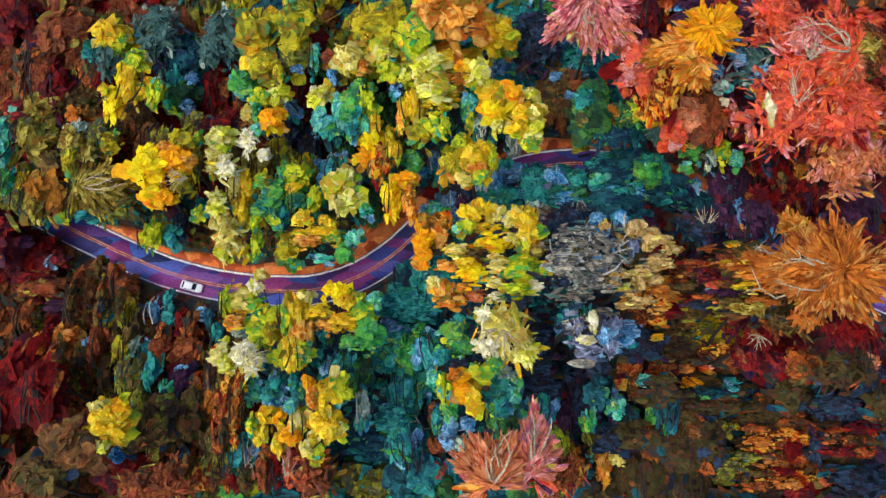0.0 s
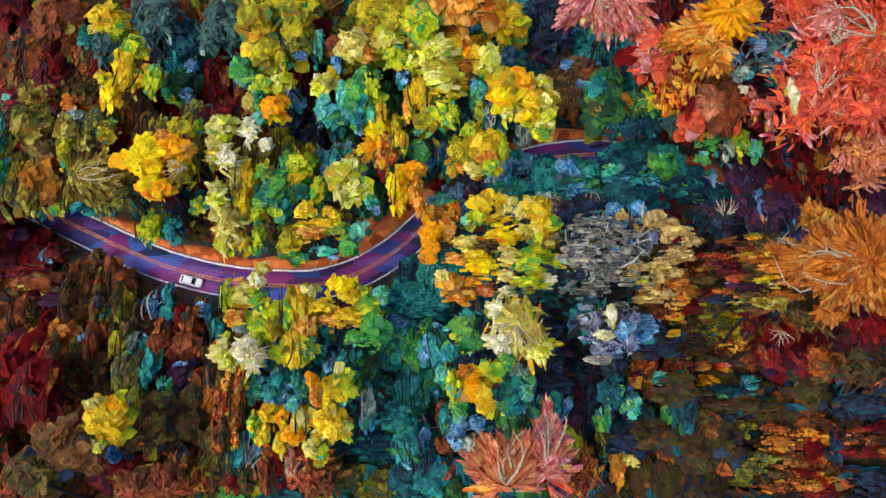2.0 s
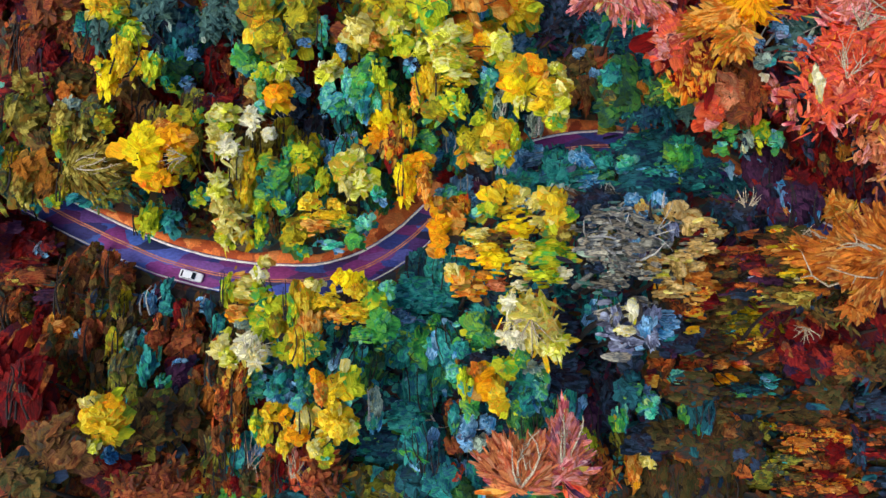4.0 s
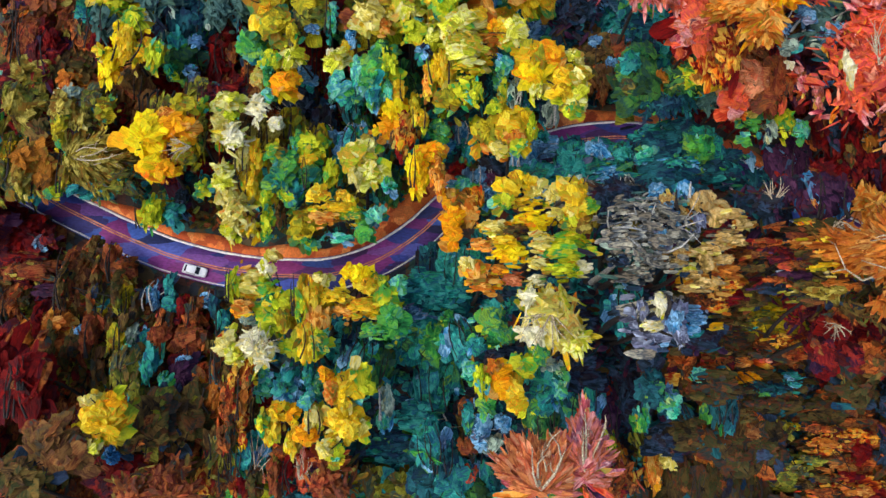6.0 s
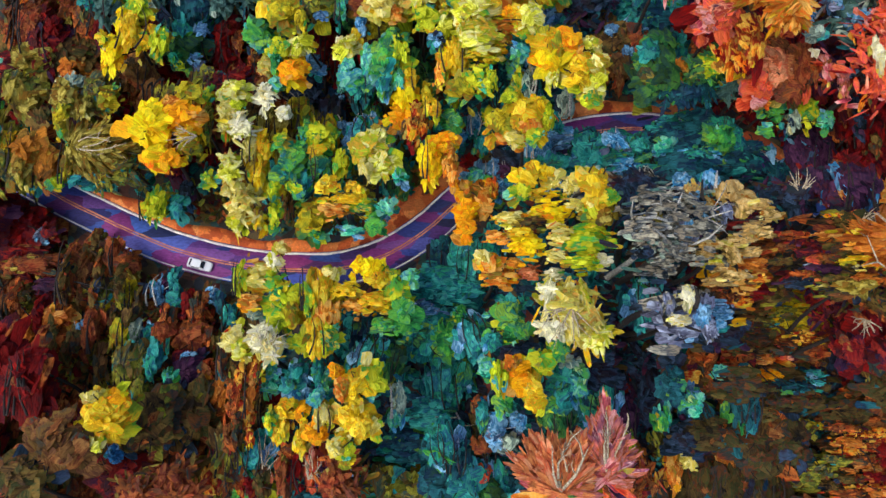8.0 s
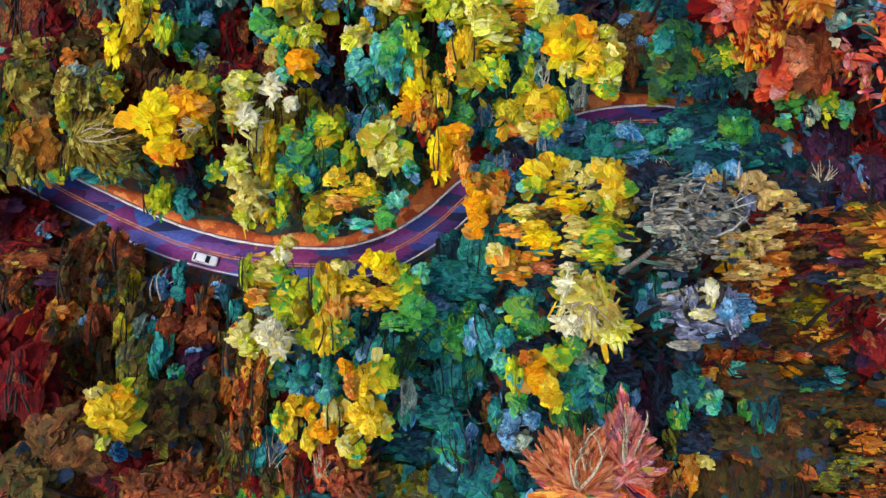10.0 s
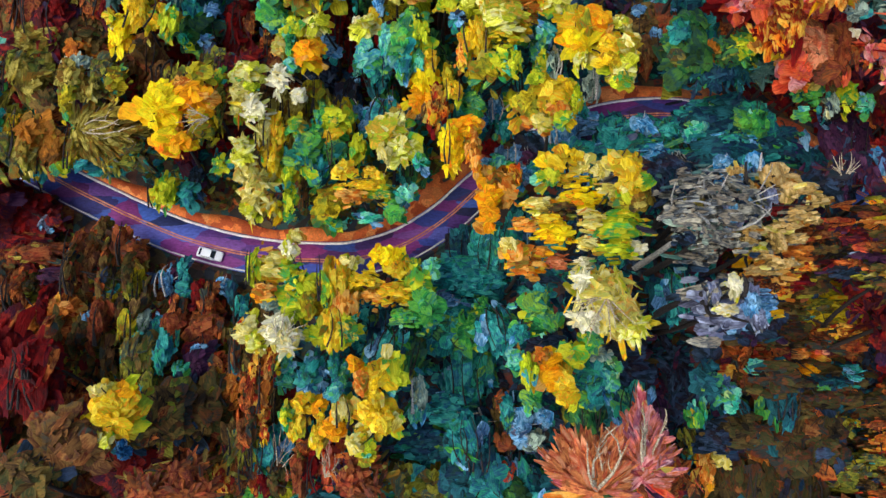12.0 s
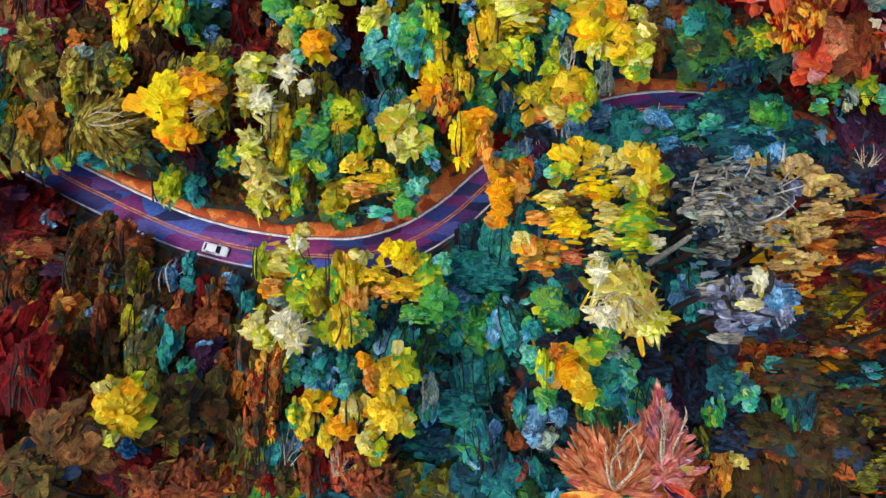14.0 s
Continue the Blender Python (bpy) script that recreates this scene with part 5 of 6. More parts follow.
tree(31.7, 16.6, 26, 3.1, 1.7, "rust", "dx", boughs=((3.4, 0.1, -0.6, 2.4, 1.9, "crimson", "dx"), (-2.3, -1.5, 0.5, 2.1, 2.1, "rust", "d"), (1.9, -1.0, -1.2, 2.3, 1.1, "flame", "dx")))
tree(23.3, 26.3, 38, 1.0, 1.5, "tan", "dy", boughs=((3.4, 0.1, -0.6, 0.8, 1.1, "tan", "dy"), (4.4, 0.2, 0.5, 0.8, 0.9, "tan", "d"), (6.7, -0.1, -1.2, 1.9, 1.0, "tan", "dx"), (8.8, -2.8, -0.2, 1.9, 0.9, "tan", "dx"), (1.3, -1.6, -0.9, 1.3, 1.2, "tan", "d")))
tree(30.2, 22.2, 37, 2.4, 1.1, "tan", "dx", boughs=((-7.1, -1.3, -0.6, 1.2, 1.3, "tan", "dy"), (-2.3, -1.6, 0.5, 1.6, 1.3, "tan", "dx"), (-4.3, -4.0, -1.2, 1.3, 1.5, "lemon", "dx"), (-2.9, -3.4, -0.2, 1.0, 1.0, "tan", "d"), (0.2, -2.8, -0.9, 1.1, 0.8, "tan", "dx"), (-2.7, -6.0, 0.3, 2.5, 1.0, "tan", "dx")))
tree(39.6, 21.8, 31, 3.4, 1.0, "maroon", "dx", boughs=((4.1, 1.5, -0.6, 3.1, 1.0, "copper", "dx"), (7.7, -0.1, 0.5, 3.7, 1.1, "gold", "dx"), (7.1, -1.5, -1.2, 2.8, 0.9, "gold", "dx"), (1.7, -3.1, -0.2, 3.3, 1.0, "plum", "dx"), (-0.9, -4.7, -0.9, 3.1, 1.0, "night", "dx"), (3.2, -6.3, 0.3, 3.2, 1.2, "umber", "dx"), (8.0, -4.4, -0.5, 3.3, 1.2, "copper", "dx"), (7.5, 2.7, 1.5, 2.5, 2.2, "straw", "W30")))
tree(41.2, 29.8, 28, 2.3, 2.9, "night", "s", boughs=((-0.2, 0.4, -0.6, 1.2, 1.6, "lavender", "d"), (0.1, 0.4, 1.5, 3.2, 3.2, "straw", "W90"), (4.1, 2.3, -1.2, 2.1, 2.7, "plum", "dy"), (7.3, 0.2, -0.2, 1.9, 2.3, "copper", "d")))
tree(48.9, 12.4, 27, 2.4, 2.0, "crimson", "d", boughs=((-1.3, -0.2, 1.5, 2.8, 2.5, "straw", "W250"), (-3.4, -3.4, 0.5, 2.3, 2.2, "maroon", "d"), (2.1, -3.6, -1.2, 2.2, 2.4, "maroon", "d")))
tree(21.3, 24.4, 39, 2.3, 1.1, "grey", "dx", boughs=((1.0, -1.2, -0.6, 1.7, 1.0, "night", "dx"), (-2.1, -4.9, 0.5, 2.4, 1.0, "sage", "dx"), (-3.0, -1.3, -1.2, 2.2, 1.0, "khaki", "dx"), (2.3, -2.6, -0.2, 1.6, 1.1, "night", "d"), (-2.1, -6.6, -0.9, 2.3, 1.0, "grey", "dx"), (-5.1, -5.9, 0.3, 1.9, 1.0, "night", "dx")))
tree(25.2, 27.8, 38, 1.5, 1.3, "blue", "dy", boughs=((1.5, -4.0, -0.6, 1.2, 1.3, "lavender", "dy"), (-1.6, -4.9, 0.5, 1.1, 1.3, "blue", "dy"), (0.5, -4.3, -1.2, 1.3, 1.0, "ochre", "dx"), (5.8, -3.0, -0.2, 2.1, 0.9, "tan", "dx"), (4.2, -3.2, -0.9, 1.2, 1.2, "tan", "d"), (-0.9, -8.0, 0.3, 1.5, 1.0, "tan", "dx"), (-1.7, -9.2, -0.5, 1.3, 1.0, "tan", "dx")))
tree(27.3, 20.4, 36, 1.3, 1.5, "tan", "dx", boughs=((2.8, 0.9, -0.6, 1.8, 1.0, "tan", "dx"), (4.5, 1.4, 0.5, 1.6, 0.9, "tan", "dx"), (-0.6, -4.3, -1.2, 2.1, 1.0, "tan", "dx"), (3.4, -4.2, -0.2, 1.6, 1.0, "flame", "dx"), (3.3, -2.2, -0.9, 2.1, 1.0, "copper", "dx"), (-1.5, -3.2, 0.3, 1.2, 1.2, "tan", "dx")))
tree(39.0, 10.4, 12, 3.6, 1.3, "umber", "dx", boughs=((-1.6, -2.4, -0.6, 2.9, 1.3, "rust", "dx"), (1.0, -5.9, 0.5, 3.7, 1.5, "peat", "dx"), (3.8, -1.4, -1.2, 1.8, 1.0, "copper", "dx"), (4.5, -7.7, -0.2, 3.2, 1.3, "peat", "dx"), (7.5, -5.8, -0.9, 2.7, 1.1, "darkteal", "dx"), (5.2, -0.3, 0.3, 3.2, 1.1, "peat", "dx"), (2.6, -9.2, -0.5, 2.8, 1.2, "umber", "dx")))
tree(54.7, -1.2, 9, 3.2, 1.1, "rust", "dx", boughs=((5.5, -0.7, -0.6, 3.6, 1.2, "flame", "dx"), (-0.1, -2.1, 0.5, 2.8, 1.1, "copper", "dx"), (4.7, -2.7, -1.2, 3.2, 1.1, "rust", "dx"), (-1.4, -4.6, -0.2, 2.7, 1.0, "olive", "dx"), (2.5, -4.6, -0.9, 3.6, 1.2, "rust", "dx"), (3.1, -7.0, 0.3, 3.2, 1.1, "crimson", "dx")))
tree(53.6, -8.4, 9, 3.5, 1.1, "umber", "dx", boughs=((0.9, -2.3, -0.6, 3.7, 1.2, "rust", "dx"), (5.4, -2.0, 0.5, 3.2, 1.2, "copper", "dx"), (-2.0, -1.2, -1.2, 2.3, 1.1, "umber", "dx")))
tree(12.2, 47.9, 10, 2.1, 1.4, "teal", "d")
tree(68.2, -3.1, 10, 4.3, 1.5, "rust", "dx", boughs=((5.0, 1.8, -0.6, 3.5, 1.5, "crimson", "dx"), (-0.6, -1.8, 0.5, 3.9, 1.2, "maroon", "dx"), (2.6, -6.4, -1.2, 3.7, 1.9, "crimson", "dx"), (-1.8, -5.9, -0.2, 2.5, 1.9, "russet", "d"), (-3.7, -1.4, -0.9, 1.7, 3.5, "night", "dy"), (3.8, -1.8, 0.3, 2.9, 1.4, "rust", "dx")))
tree(65.4, 9.5, 18, 4.2, 2.4, "rust", "s", boughs=((4.3, 0.0, -0.6, 3.2, 2.4, "salmon", "s"), (-6.6, -0.5, 0.5, 2.8, 2.6, "rust", "d"), (-9.2, 0.4, -1.2, 2.8, 2.6, "crimson", "d"), (-13.7, 0.0, -0.2, 2.2, 2.4, "maroon", "d"), (-0.5, -6.7, -0.9, 4.3, 2.2, "night", "dx")))
tree(62.5, 13.7, 27, 3.9, 2.3, "crimson", "s", boughs=((-5.5, 1.8, -0.6, 3.2, 1.5, "copper", "s"), (2.1, 5.1, 0.5, 2.3, 2.6, "umber", "s")))
tree(41.2, 58.7, 37, 4.7, 4.3, "orange", "R", boughs=((-5.5, -3.6, -0.6, 5.6, 3.8, "amber", "S205"), (-3.3, -7.7, 0.5, 2.8, 3.5, "amber", "S255"), (3.3, 3.6, -1.2, 2.7, 2.7, "orange", "d")))
tree(33.4, 56.7, 30, 3.8, 3.6, "coral", "d", boughs=((-0.4, 3.7, -0.6, 3.2, 2.6, "coral", "s"), (2.8, -4.2, 0.5, 2.8, 4.5, "flame", "dy"), (1.2, -6.5, -1.2, 2.4, 3.6, "flame", "dy"), (-2.8, -1.0, -0.2, 2.0, 2.4, "pink", "d"), (0.3, -0.3, -0.9, 1.3, 1.1, "mint", "d"), (5.5, 5.2, 0.3, 1.8, 3.2, "coral", "dy")))
tree(41.3, 50.8, 26, 3.3, 3.1, "salmon", "d", boughs=((4.6, 0.7, -0.6, 2.7, 3.7, "russet", "dy"), (-2.5, -4.4, 0.5, 2.2, 2.2, "coral", "d"), (3.0, -3.1, -1.2, 2.5, 2.9, "russet", "d"), (7.0, -1.1, -0.2, 2.3, 3.1, "rust", "dy"), (6.3, 1.9, -0.9, 1.5, 1.5, "cream", "d"), (7.8, -0.4, 0.3, 1.2, 4.2, "pink", "dy"), (10.4, -2.4, -0.5, 1.5, 3.7, "pink", "dy")))
tree(49.2, 58.7, 30, 1.8, 2.4, "blue", "d", boughs=((-3.5, -2.3, -0.6, 1.4, 1.1, "blue", "d"), (-3.6, -5.7, 0.5, 2.0, 1.4, "sage", "d"), (3.1, -0.7, -1.2, 2.8, 3.6, "slate", "s"), (6.2, 1.4, -0.2, 3.2, 2.2, "slate", "s"), (4.6, -2.3, -0.9, 3.2, 1.6, "blue", "s")))
tree(52.7, 47.8, 35, 3.4, 4.7, "coral", "s", boughs=((-1.8, -2.5, -0.6, 1.9, 3.9, "coral", "dy"), (-2.6, -1.0, 0.5, 0.8, 3.5, "cream", "dy"), (3.5, 1.8, -1.2, 1.4, 3.4, "salmon", "dy"), (3.3, -2.7, -0.2, 3.0, 3.9, "coral", "s"), (4.1, 5.6, -0.9, 4.8, 3.8, "coral", "s"), (8.3, -1.1, 0.3, 4.6, 4.3, "coral", "s"), (10.1, 7.3, -0.5, 4.8, 4.8, "salmon", "s")))
tree(57.1, 58.2, 36, 3.8, 3.8, "pink", "s", boughs=((0.0, -3.0, 1.5, 4.1, 4.1, "straw", "W90"), (-3.2, -10.6, 1.5, 4.0, 5.8, "straw", "W80"), (10.0, -0.3, -1.2, 2.7, 2.5, "khaki", "s")))
tree(58.7, 45.7, 20, 3.4, 3.0, "crimson", "dy", boughs=((4.1, 2.0, -0.6, 2.3, 3.0, "crimson", "dy"), (6.2, 0.2, 0.5, 2.7, 2.3, "plum", "dy"), (1.2, -3.1, -1.2, 1.5, 3.4, "umber", "dy"), (-1.4, -0.6, -0.2, 1.2, 4.4, "night", "dy"), (4.6, -2.4, -0.9, 1.5, 1.7, "tawny", "dy")))
tree(68.6, 42.1, 26, 3.6, 3.0, "salmon", "s", boughs=((2.4, 3.6, -0.6, 2.8, 2.2, "tawny", "s"),))
tree(43.6, 45.7, 21, 2.1, 2.7, "green", "d", boughs=((5.6, -0.2, -0.6, 1.9, 2.9, "lime", "d"), (7.4, -1.7, 0.5, 1.5, 2.1, "mint", "d"), (3.4, -1.0, -1.2, 1.7, 2.1, "sage", "dy"), (2.3, 1.3, -0.2, 1.7, 1.4, "green", "d")))
tree(27.4, 52.8, 20, 3.8, 4.1, "darkgreen", "d", boughs=((7.0, 0.8, -0.6, 4.5, 3.7, "darkgreen", "s"), (8.0, 1.3, 0.5, 2.8, 2.8, "lime", "s"), (2.4, 1.1, -1.2, 2.8, 2.2, "tawny", "s"), (10.1, 3.2, -0.2, 3.2, 2.6, "darkgreen", "s"), (4.2, -3.1, -0.9, 5.3, 2.1, "darkteal", "s"), (-2.1, 3.6, 0.3, 2.2, 2.2, "teal", "d"), (0.3, 5.8, -0.5, 3.0, 2.4, "darkgreen", "d"), (11.2, -0.9, -1.4, 3.0, 2.4, "slate", "s")))
tree(22.5, 57.0, 14, 2.5, 2.9, "brown", "dy", boughs=((3.7, 6.3, -0.6, 2.5, 2.5, "russet", "d"), (7.7, 5.6, 0.5, 2.0, 1.6, "rust", "d"), (1.5, 3.5, -1.2, 2.3, 1.8, "blue", "d"), (-0.7, 7.2, -0.2, 2.1, 1.8, "blue", "d"), (4.5, 8.9, -0.9, 1.8, 1.5, "teal", "d")))
tree(47.9, 21.5, 34, 5.3, 3.5, "copper", "S180", boughs=((-0.8, -2.4, -0.6, 5.3, 1.2, "gold", "dx"), (-2.4, 0.7, 0.5, 4.4, 1.0, "gold", "dx"), (-4.1, -5.4, -1.2, 4.2, 1.0, "khaki", "dx")))
tree(-36.7, -8.3, 14, 2.5, 2.9, "rust", "dy", boughs=((3.9, 0.2, -0.6, 2.0, 3.4, "umber", "dy"), (6.9, -0.4, 0.5, 2.0, 3.2, "russet", "dy"), (14.2, -0.5, -1.2, 2.6, 2.9, "plum", "dy"), (-3.2, -0.5, -0.2, 2.0, 2.0, "flame", "d"), (1.9, -1.2, -0.9, 1.7, 2.5, "crimson", "dy")))
tree(39.5, 20.4, 32, 2.8, 0.7, "maroon", "dx", boughs=((-1.6, 2.5, -0.6, 2.5, 0.7, "rust", "dx"), (1.3, -0.9, 0.5, 2.7, 0.7, "rust", "dx"), (-2.1, 1.0, -1.2, 2.3, 0.7, "rust", "dx"), (-3.7, -1.1, -0.2, 2.3, 0.7, "umber", "dx"), (-1.0, -2.5, -0.9, 2.5, 0.7, "rust", "dx"), (2.2, -3.5, 0.3, 2.4, 0.7, "umber", "dx")))
tree(-38.4, 8.0, 17, 1.2, 3.4, "rust", "dyb", boughs=((1.3, -1.1, -0.6, 1.1, 2.9, "umber", "dy"), (5.3, -1.6, 0.5, 1.1, 2.5, "flame", "dy"), (3.5, -7.6, -1.2, 1.1, 2.9, "flame", "dy"), (2.7, -8.4, -0.2, 1.1, 3.4, "peat", "dy")))
tree(-69.3, 21.8, 7, 1.2, 4.9, "umber", "dyb", boughs=((5.1, 0.2, -0.6, 1.1, 5.5, "umber", "dyb"), (9.5, -0.5, 0.5, 1.0, 4.4, "umber", "dyb"), (12.3, -4.0, -1.2, 1.1, 4.1, "umber", "dyb"), (-0.7, -9.4, -0.2, 1.1, 3.8, "umber", "dyb")))
# small pale boughs added as the white highlights over the lavender and grey crowns
tree(19.4, 12.5, 43, 0.8, 1.4, "cream", "dy", boughs=((-0.8, -2.4, -0.6, 1.4, 0.8, "cream", "dx"), (1.1, -1.7, 0.5, 1.0, 1.2, "blue", "dy"), (-1.8, -0.5, -1.2, 0.7, 1.4, "lavender", "dy"), (2.0, -3.4, -0.2, 0.9, 1.0, "lavender", "dy")))


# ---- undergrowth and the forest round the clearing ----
# the blackish-blue entries paint shade of the gaps as dark growth
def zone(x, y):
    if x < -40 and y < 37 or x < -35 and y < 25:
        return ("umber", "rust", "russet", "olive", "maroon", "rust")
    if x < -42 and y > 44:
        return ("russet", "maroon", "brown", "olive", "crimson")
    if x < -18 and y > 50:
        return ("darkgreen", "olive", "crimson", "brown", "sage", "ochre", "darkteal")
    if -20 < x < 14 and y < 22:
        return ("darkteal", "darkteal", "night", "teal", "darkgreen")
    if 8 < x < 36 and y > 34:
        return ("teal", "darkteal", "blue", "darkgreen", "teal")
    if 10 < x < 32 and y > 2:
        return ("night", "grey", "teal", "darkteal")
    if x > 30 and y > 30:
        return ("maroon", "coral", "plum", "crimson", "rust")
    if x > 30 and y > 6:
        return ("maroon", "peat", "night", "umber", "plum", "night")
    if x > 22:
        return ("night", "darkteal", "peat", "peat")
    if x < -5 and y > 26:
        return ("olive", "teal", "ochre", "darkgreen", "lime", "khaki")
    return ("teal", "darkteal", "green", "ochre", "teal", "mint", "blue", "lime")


pick = random.Random(11)
listed = list(TREES)
PROTO = {}


def filler(pal, big, x, y, tall=False):
    """A copy of the filling shrub or tree of that palette, turned and set on the ground."""
    key = (pal, big, tall)
    z = float(ground_z(x, y)[0]) - 0.1
    if key not in PROTO:
        style = "dyb" if x < -35 else pick.choice(("d", "dy", "dy", "s")) if x < 20 else pick.choice(("d", "dx", "dx", "s"))
        ob = tree(x, y, z + (14 if big else pick.uniform(9, 14) if tall else pick.uniform(3, 5)), 4.8 if big else 3.0, 4.8 if big else 3.2, pal, style, "forest_tree" if big else "sapling", "forest trees farther out" if big else "undergrowth saplings")
        PROTO[key] = ob
        return ob
    return copy_thing(PROTO[key], pose(x, y, z, 0, 0, pick.choice((0, 180)) + pick.uniform(-18, 18)))


def thicket(pal, spots):
    """The low growth between the trees in one palette: clumps of leaves, each on its stem."""
    r = np.random.default_rng(len(pal) * 31 + len(spots))
    crown_mesh(r, 2.9, 3.1, 1.8, pal, "dyb" if spots[0][0] < -35 else "d")
    v, f, blade, slot = SHAPES[pal]
    vs, fs, us, ss, start = [], [], [], [], 0
    for x, y, tall in spots:
        base = float(ground_z(x, y)[0])
        high, a = (r.uniform(6, 10) if tall else r.uniform(1.6, 3.2)), r.uniform(-0.3, 0.3) + math.pi * r.integers(0, 2)
        turn = np.array([[math.cos(a), math.sin(a), 0], [-math.sin(a), math.cos(a), 0], [0, 0, 1]])
        stem, sides = tube(limb_points(r, (x, y, base - 0.2), (x, y, base + high), 0, 4), np.linspace(0.16, 0.06, 4), 5)
        tri = np.concatenate([sides[:, :3], sides[:, [0, 2, 3]]])
        for verts, faces, uv, slots in ((v @ turn + (x, y, base + high), f, blade, slot), (stem, tri, np.zeros((len(stem), 2)), np.full(len(tri), 9))):
            vs.append(verts), fs.append(faces + start), us.append(uv), ss.append(slots)
            start += len(verts)
    kin = [leaf_material(m) for m in MIXED[pal].split()]
    slots = np.concatenate(ss)
    slots[slots == 9] = len(kin) + 1
    ob = new("undergrowth", mesh_of("undergrowth", np.concatenate(vs), np.concatenate(fs), leaf_material(pal), True, (*kin, BARK), slots, np.concatenate(us)))
    tagged(ob, f"dense low {TONES[pal]} undergrowth between the trees", "undergrowth", kind="stuff")


def clear_of(x, y, r, share):
    return all((x - a) ** 2 + (y - b) ** 2 > ((r + c) * share) ** 2 for a, b, c in listed)


for gy_ in range(-40, 112, 9):
    for gx_ in range(-122, 124, 9):
        x, y = gx_ + pick.uniform(-2.5, 2.5), gy_ + pick.uniform(-2.5, 2.5)
        if clear_of(x, y, 4.0, 0.9) and road_gap(x, y) > 9.5:
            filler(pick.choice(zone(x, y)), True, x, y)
            listed.append((x, y, 4.6))
low_growth, planted = {}, 0
for gy_ in range(-24, 88, 3):
    for gx_ in range(-92, 92, 3):
        x, y = gx_ + pick.uniform(-1.2, 1.2), gy_ + pick.uniform(-1.2, 1.2)
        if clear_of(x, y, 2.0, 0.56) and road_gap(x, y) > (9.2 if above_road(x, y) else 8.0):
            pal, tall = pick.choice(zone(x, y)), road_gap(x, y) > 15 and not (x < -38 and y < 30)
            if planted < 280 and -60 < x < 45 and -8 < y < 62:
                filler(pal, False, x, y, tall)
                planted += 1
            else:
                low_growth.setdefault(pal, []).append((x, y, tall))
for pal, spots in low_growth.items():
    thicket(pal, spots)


# ---- fallen leaves between the trees ----
def litter(pal, count, seed):
    r = np.random.default_rng(seed)
    x, y = r.uniform(-95, 95, count * 8), r.uniform(-28, 90, count * 8)
    keep = [i for i in range(len(x)) if pal in zone(x[i], y[i])]
    x, y = x[keep][:count], y[keep][:count]
    gap = np.sqrt(((ROAD[None, ::2, :2] - np.stack([x, y], 1)[:, None]) ** 2).sum(2).min(1))
    x, y = x[gap > 6.6], y[gap > 6.6]
    n = len(x)
    c = np.stack([x, y, ground_z(x, y) + r.uniform(0.05, 0.9, n)], 1)
    v, f, blade = dabs(r, c, np.array([0, 0, 1.0]) + r.normal(size=(n, 3)) * 0.3, r.normal(size=(n, 3)), r.uniform(0.5, 1.5, n), r.uniform(0.3, 0.9, n))
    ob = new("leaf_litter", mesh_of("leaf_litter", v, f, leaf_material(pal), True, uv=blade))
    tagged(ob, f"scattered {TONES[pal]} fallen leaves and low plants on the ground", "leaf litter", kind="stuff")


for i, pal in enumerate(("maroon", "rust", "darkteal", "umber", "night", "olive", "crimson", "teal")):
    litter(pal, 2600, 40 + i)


# ---- the white car on the road, half under the trees ----
PAINT = plain("white_car_paint", "e4e8ec", 0.3, 0.0, 0.6)
GLASS = plain("dark_car_glass", "0c1014", 0.08)
RUBBER = plain("black_rubber", "101010", 0.85)
ALLOY = plain("alloy_rim", "a8acb0", 0.35, 0.9)
LAMP = plain("clear_lamp", "d8dce0", 0.15)
RED_LAMP = plain("red_lamp", "a01010", 0.2)


def loft(stations, material_name=""):
    """A closed body through upright cross-sections: (x, half width, bottom, top, shoulder share)."""
    bm = bmesh.new()
    rings = []
    for x, w, lo, hi, sh in stations:
        mid = lo + (hi - lo) * 0.62
        pts = [(-w * 0.9, lo), (-w, lo + 0.12), (-w, mid), (-w * sh, hi - 0.03), (-w * sh * 0.55, hi), (w * sh * 0.55, hi), (w * sh, hi - 0.03), (w, mid), (w, lo + 0.12), (w * 0.9, lo)]
        rings.append([bm.verts.new((x, y, z)) for y, z in pts])
    for a, b in zip(rings, rings[1:]):
        for i in range(len(a)):
            k = (i + 1) % len(a)
            bm.faces.new((a[i], a[k], b[k], b[i]))
    bm.faces.new(rings[0][::-1])
    bm.faces.new(rings[-1])
    bmesh.ops.recalc_face_normals(bm, faces=bm.faces)
    return bm


def slab(corners, thick):
    """A thin plate on four corners, thickened along its normal."""
    bm = bmesh.new()
    c = [Vector(p) for p in corners]
    n = (c[1] - c[0]).cross(c[3] - c[0]).normalized() * thick
    low, top = [bm.verts.new(p) for p in c], [bm.verts.new(p + n) for p in c]
    bm.faces.new(low[::-1])
    bm.faces.new(top)
    for i in range(4):
        k = (i + 1) % 4
        bm.faces.new((low[i], low[k], top[k], top[i]))
    return bm


def ring_wheel(r, w, hub):
    bm = bmesh.new()
    bmesh.ops.create_cone(bm, cap_ends=True, segments=20, radius1=r, radius2=r, depth=w)
    bmesh.ops.rotate(bm, verts=bm.verts, matrix=Matrix.Rotation(radians(90), 3, "X"))
    if hub:
        bmesh.ops.bevel(bm, geom=[e for e in bm.edges if e.calc_length() < r], offset=0.02, segments=2, affect="EDGES")
    return bm


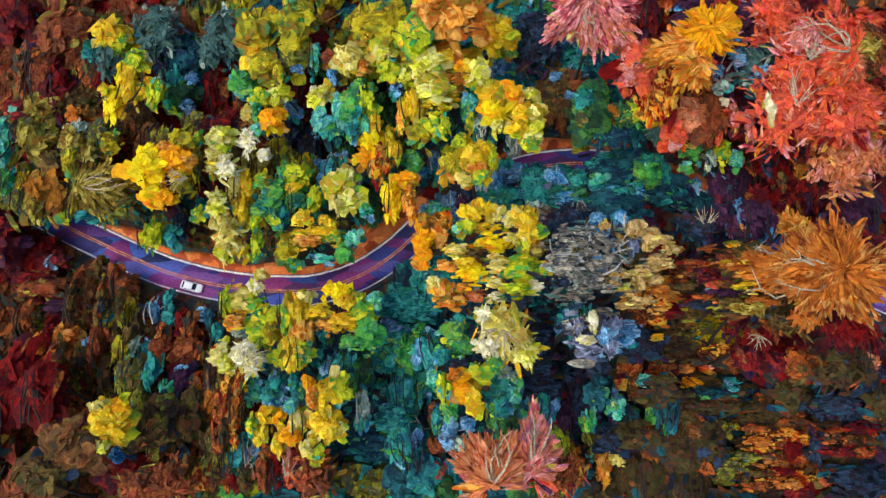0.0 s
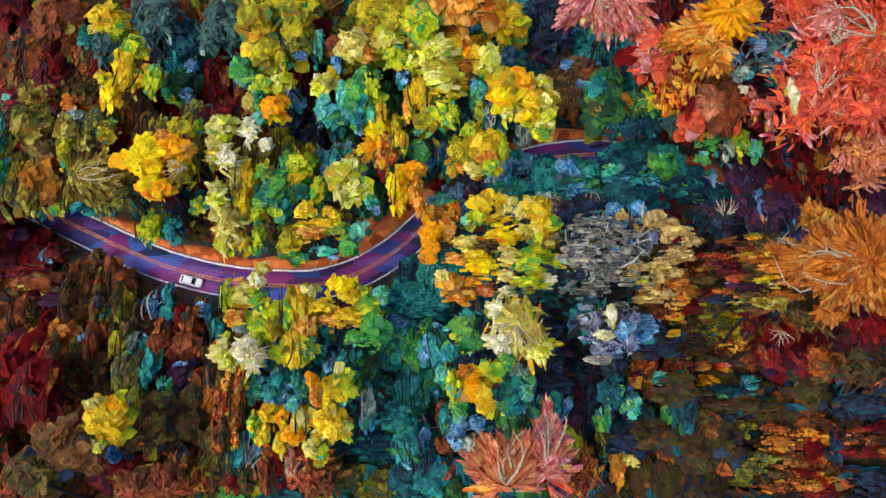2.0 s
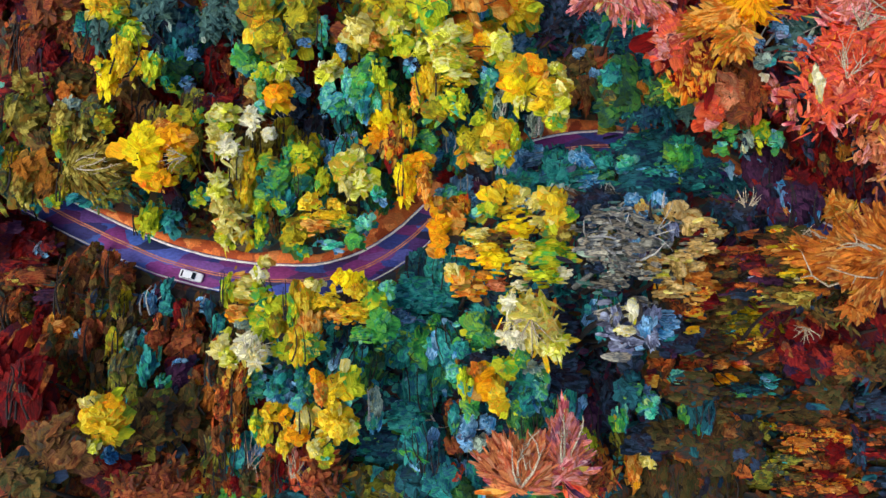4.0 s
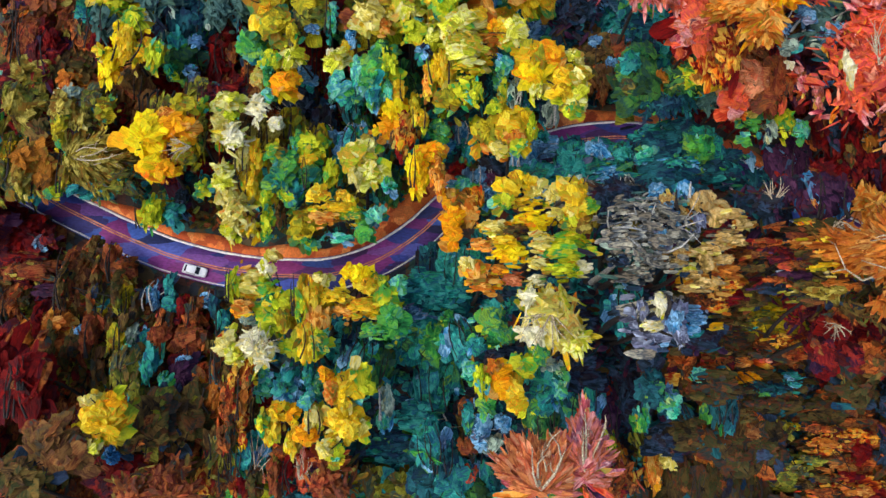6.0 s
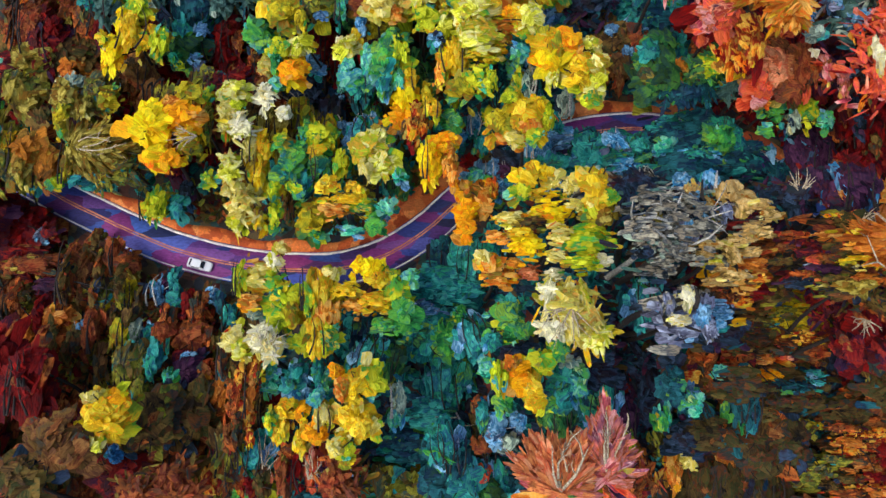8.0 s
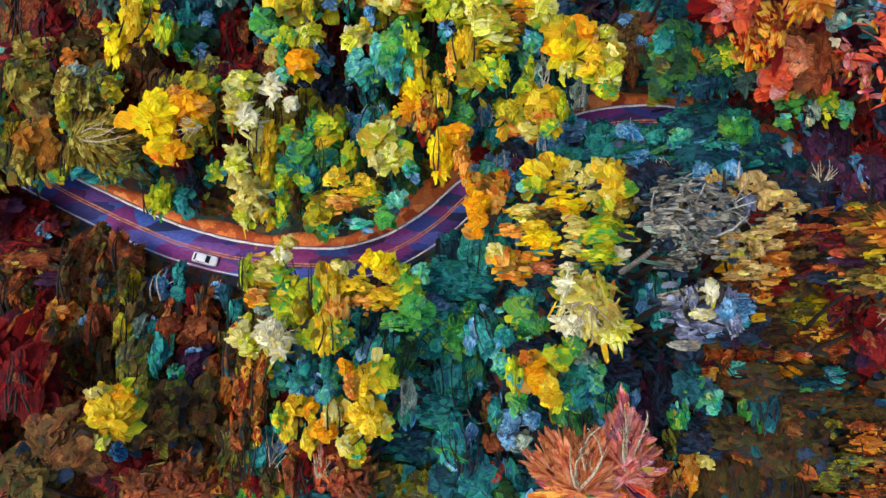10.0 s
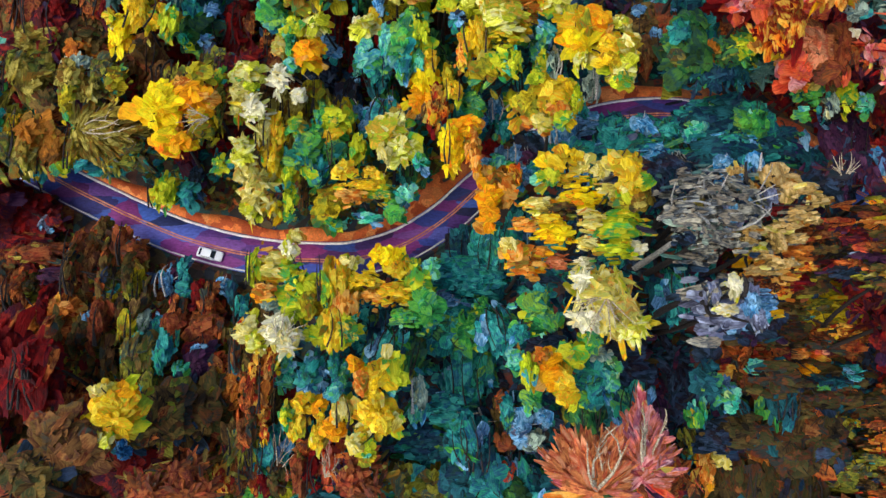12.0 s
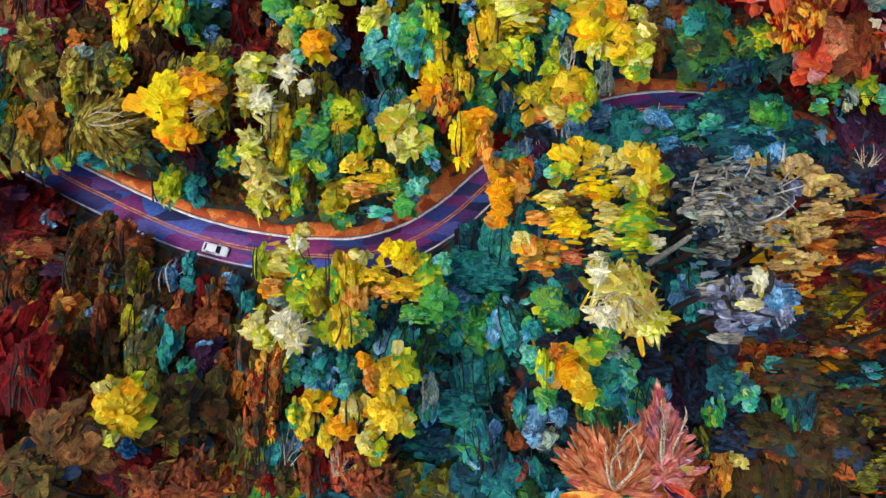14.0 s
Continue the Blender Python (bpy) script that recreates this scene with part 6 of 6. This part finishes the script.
def car(m):
    top = new("car")
    top.matrix_world = m
    tagged(top, "small white hatchback car driving on the road", "car")
    part("body", loft([(-2.2, 0.72, 0.35, 0.72, 0.9), (-2.05, 0.84, 0.26, 0.92, 0.92), (-1.3, 0.88, 0.22, 0.98, 0.94), (0.7, 0.89, 0.22, 0.96, 0.94), (1.6, 0.86, 0.22, 0.86, 0.92), (2.05, 0.8, 0.26, 0.74, 0.88), (2.2, 0.66, 0.36, 0.62, 0.85)]), PAINT, top, "glossy white painted body")
    part("cabin", loft([(-1.75, 0.7, 0.9, 1.02, 0.9), (-1.25, 0.74, 0.9, 1.4, 0.86), (-0.3, 0.75, 0.9, 1.47, 0.86), (0.35, 0.74, 0.9, 1.4, 0.86), (1.05, 0.72, 0.88, 0.98, 0.92)]), PAINT, top, "white roof and pillars")
    part("windscreen", slab([(0.42, -0.58, 1.39), (1.02, -0.64, 1.0), (1.02, 0.64, 1.0), (0.42, 0.58, 1.39)], 0.03), GLASS, top, "dark sloping glass")
    part("rear_window", slab([(-1.3, 0.55, 1.38), (-1.72, 0.6, 1.05), (-1.72, -0.6, 1.05), (-1.3, -0.55, 1.38)], 0.03), GLASS, top, "dark sloping glass")
    for s in (-1, 1):
        for a, b in ((-1.2, -0.42), (-0.36, 0.4)):
            q = [(a, s * 0.752, 1.0), (b, s * 0.756, 1.0), (b - 0.05, s * 0.672, 1.36), (a + 0.1, s * 0.668, 1.36)]
            part("side_window", slab(q if s < 0 else q[::-1], 0.02), GLASS, top, "dark glass")
        part("headlight", slab([(1.98, s * 0.5, 0.76), (2.14, s * 0.5, 0.66), (2.06, s * 0.76, 0.66), (1.92, s * 0.78, 0.76)][::s], 0.03), LAMP, top, "clear glass lamp")
        part("tail_light", slab([(-2.1, s * 0.55, 0.85), (-2.2, s * 0.55, 0.66), (-2.16, s * 0.74, 0.66), (-2.06, s * 0.8, 0.85)][::-s], 0.03), RED_LAMP, top, "red lamp")
        part("mirror", slab([(0.62, s * 0.86, 1.0), (0.72, s * 0.86, 1.0), (0.72, s * 1.02, 1.02), (0.62, s * 1.02, 1.02)], 0.12), PAINT, top, "white wing mirror")
        for x in (-1.35, 1.38):
            wheel = part("wheel", ring_wheel(0.31, 0.2, True), RUBBER, top, "black rubber tyre")
            wheel.location = (x, s * 0.78, 0.31)
            part("rim", ring_wheel(0.19, 0.215, False), ALLOY, wheel, "silver alloy rim")
    return top


i = int(np.abs(ROAD[:, 0] + 48.6).argmin())
spot = ROAD[i] - ROAD_SIDE[i] * 1.65
car(pose(spot[0], spot[1], 0.002, 0, 0, math.degrees(math.atan2(ROAD_WAY[i, 1], ROAD_WAY[i, 0]))))


# ---- a dead birch leaning among the trees ----
def dead_birch(x, y, length, label):
    z = float(ground_z(x, y)[0]) - 0.2
    top = new("dead_tree")
    top.location = (x, y, z)
    tagged(top, label, "tree")
    v, f = tube(limb_points(rng, (0, 0, 0), (-0.5, length * 0.62, 9.0), 0.2, 7), np.linspace(0.34, 0.12, 7), 8)
    mesh_part("trunk", mesh_of("trunk", v, f, CREAM_BARK, True), top, "peeling white bark")
    for s, k in ((-1, 0.55), (1, 0.7), (-1, 0.85)):
        p = np.array((-0.5 * k, length * 0.62 * k, 9.0 * k))
        v, f = tube(limb_points(rng, p, p + (s * rng.uniform(1.6, 4.5), rng.uniform(-0.6, 0.8), 1.6), 0.3), np.linspace(0.13, 0.03, 5), 5)
        mesh_part("limb", mesh_of("limb", v, f, PALE_BARK, True), top)


CREAM_BARK = mottled("white_birch_bark", "c8c4bc e8e4dc f4f0ec 8c8884".split(), 1.6, 0.7, False, 1.0, (3, 3, 1))
dead_birch(-4.2, -3.6, 7.0, "leaning dead birch with white bark among teal shrubs")
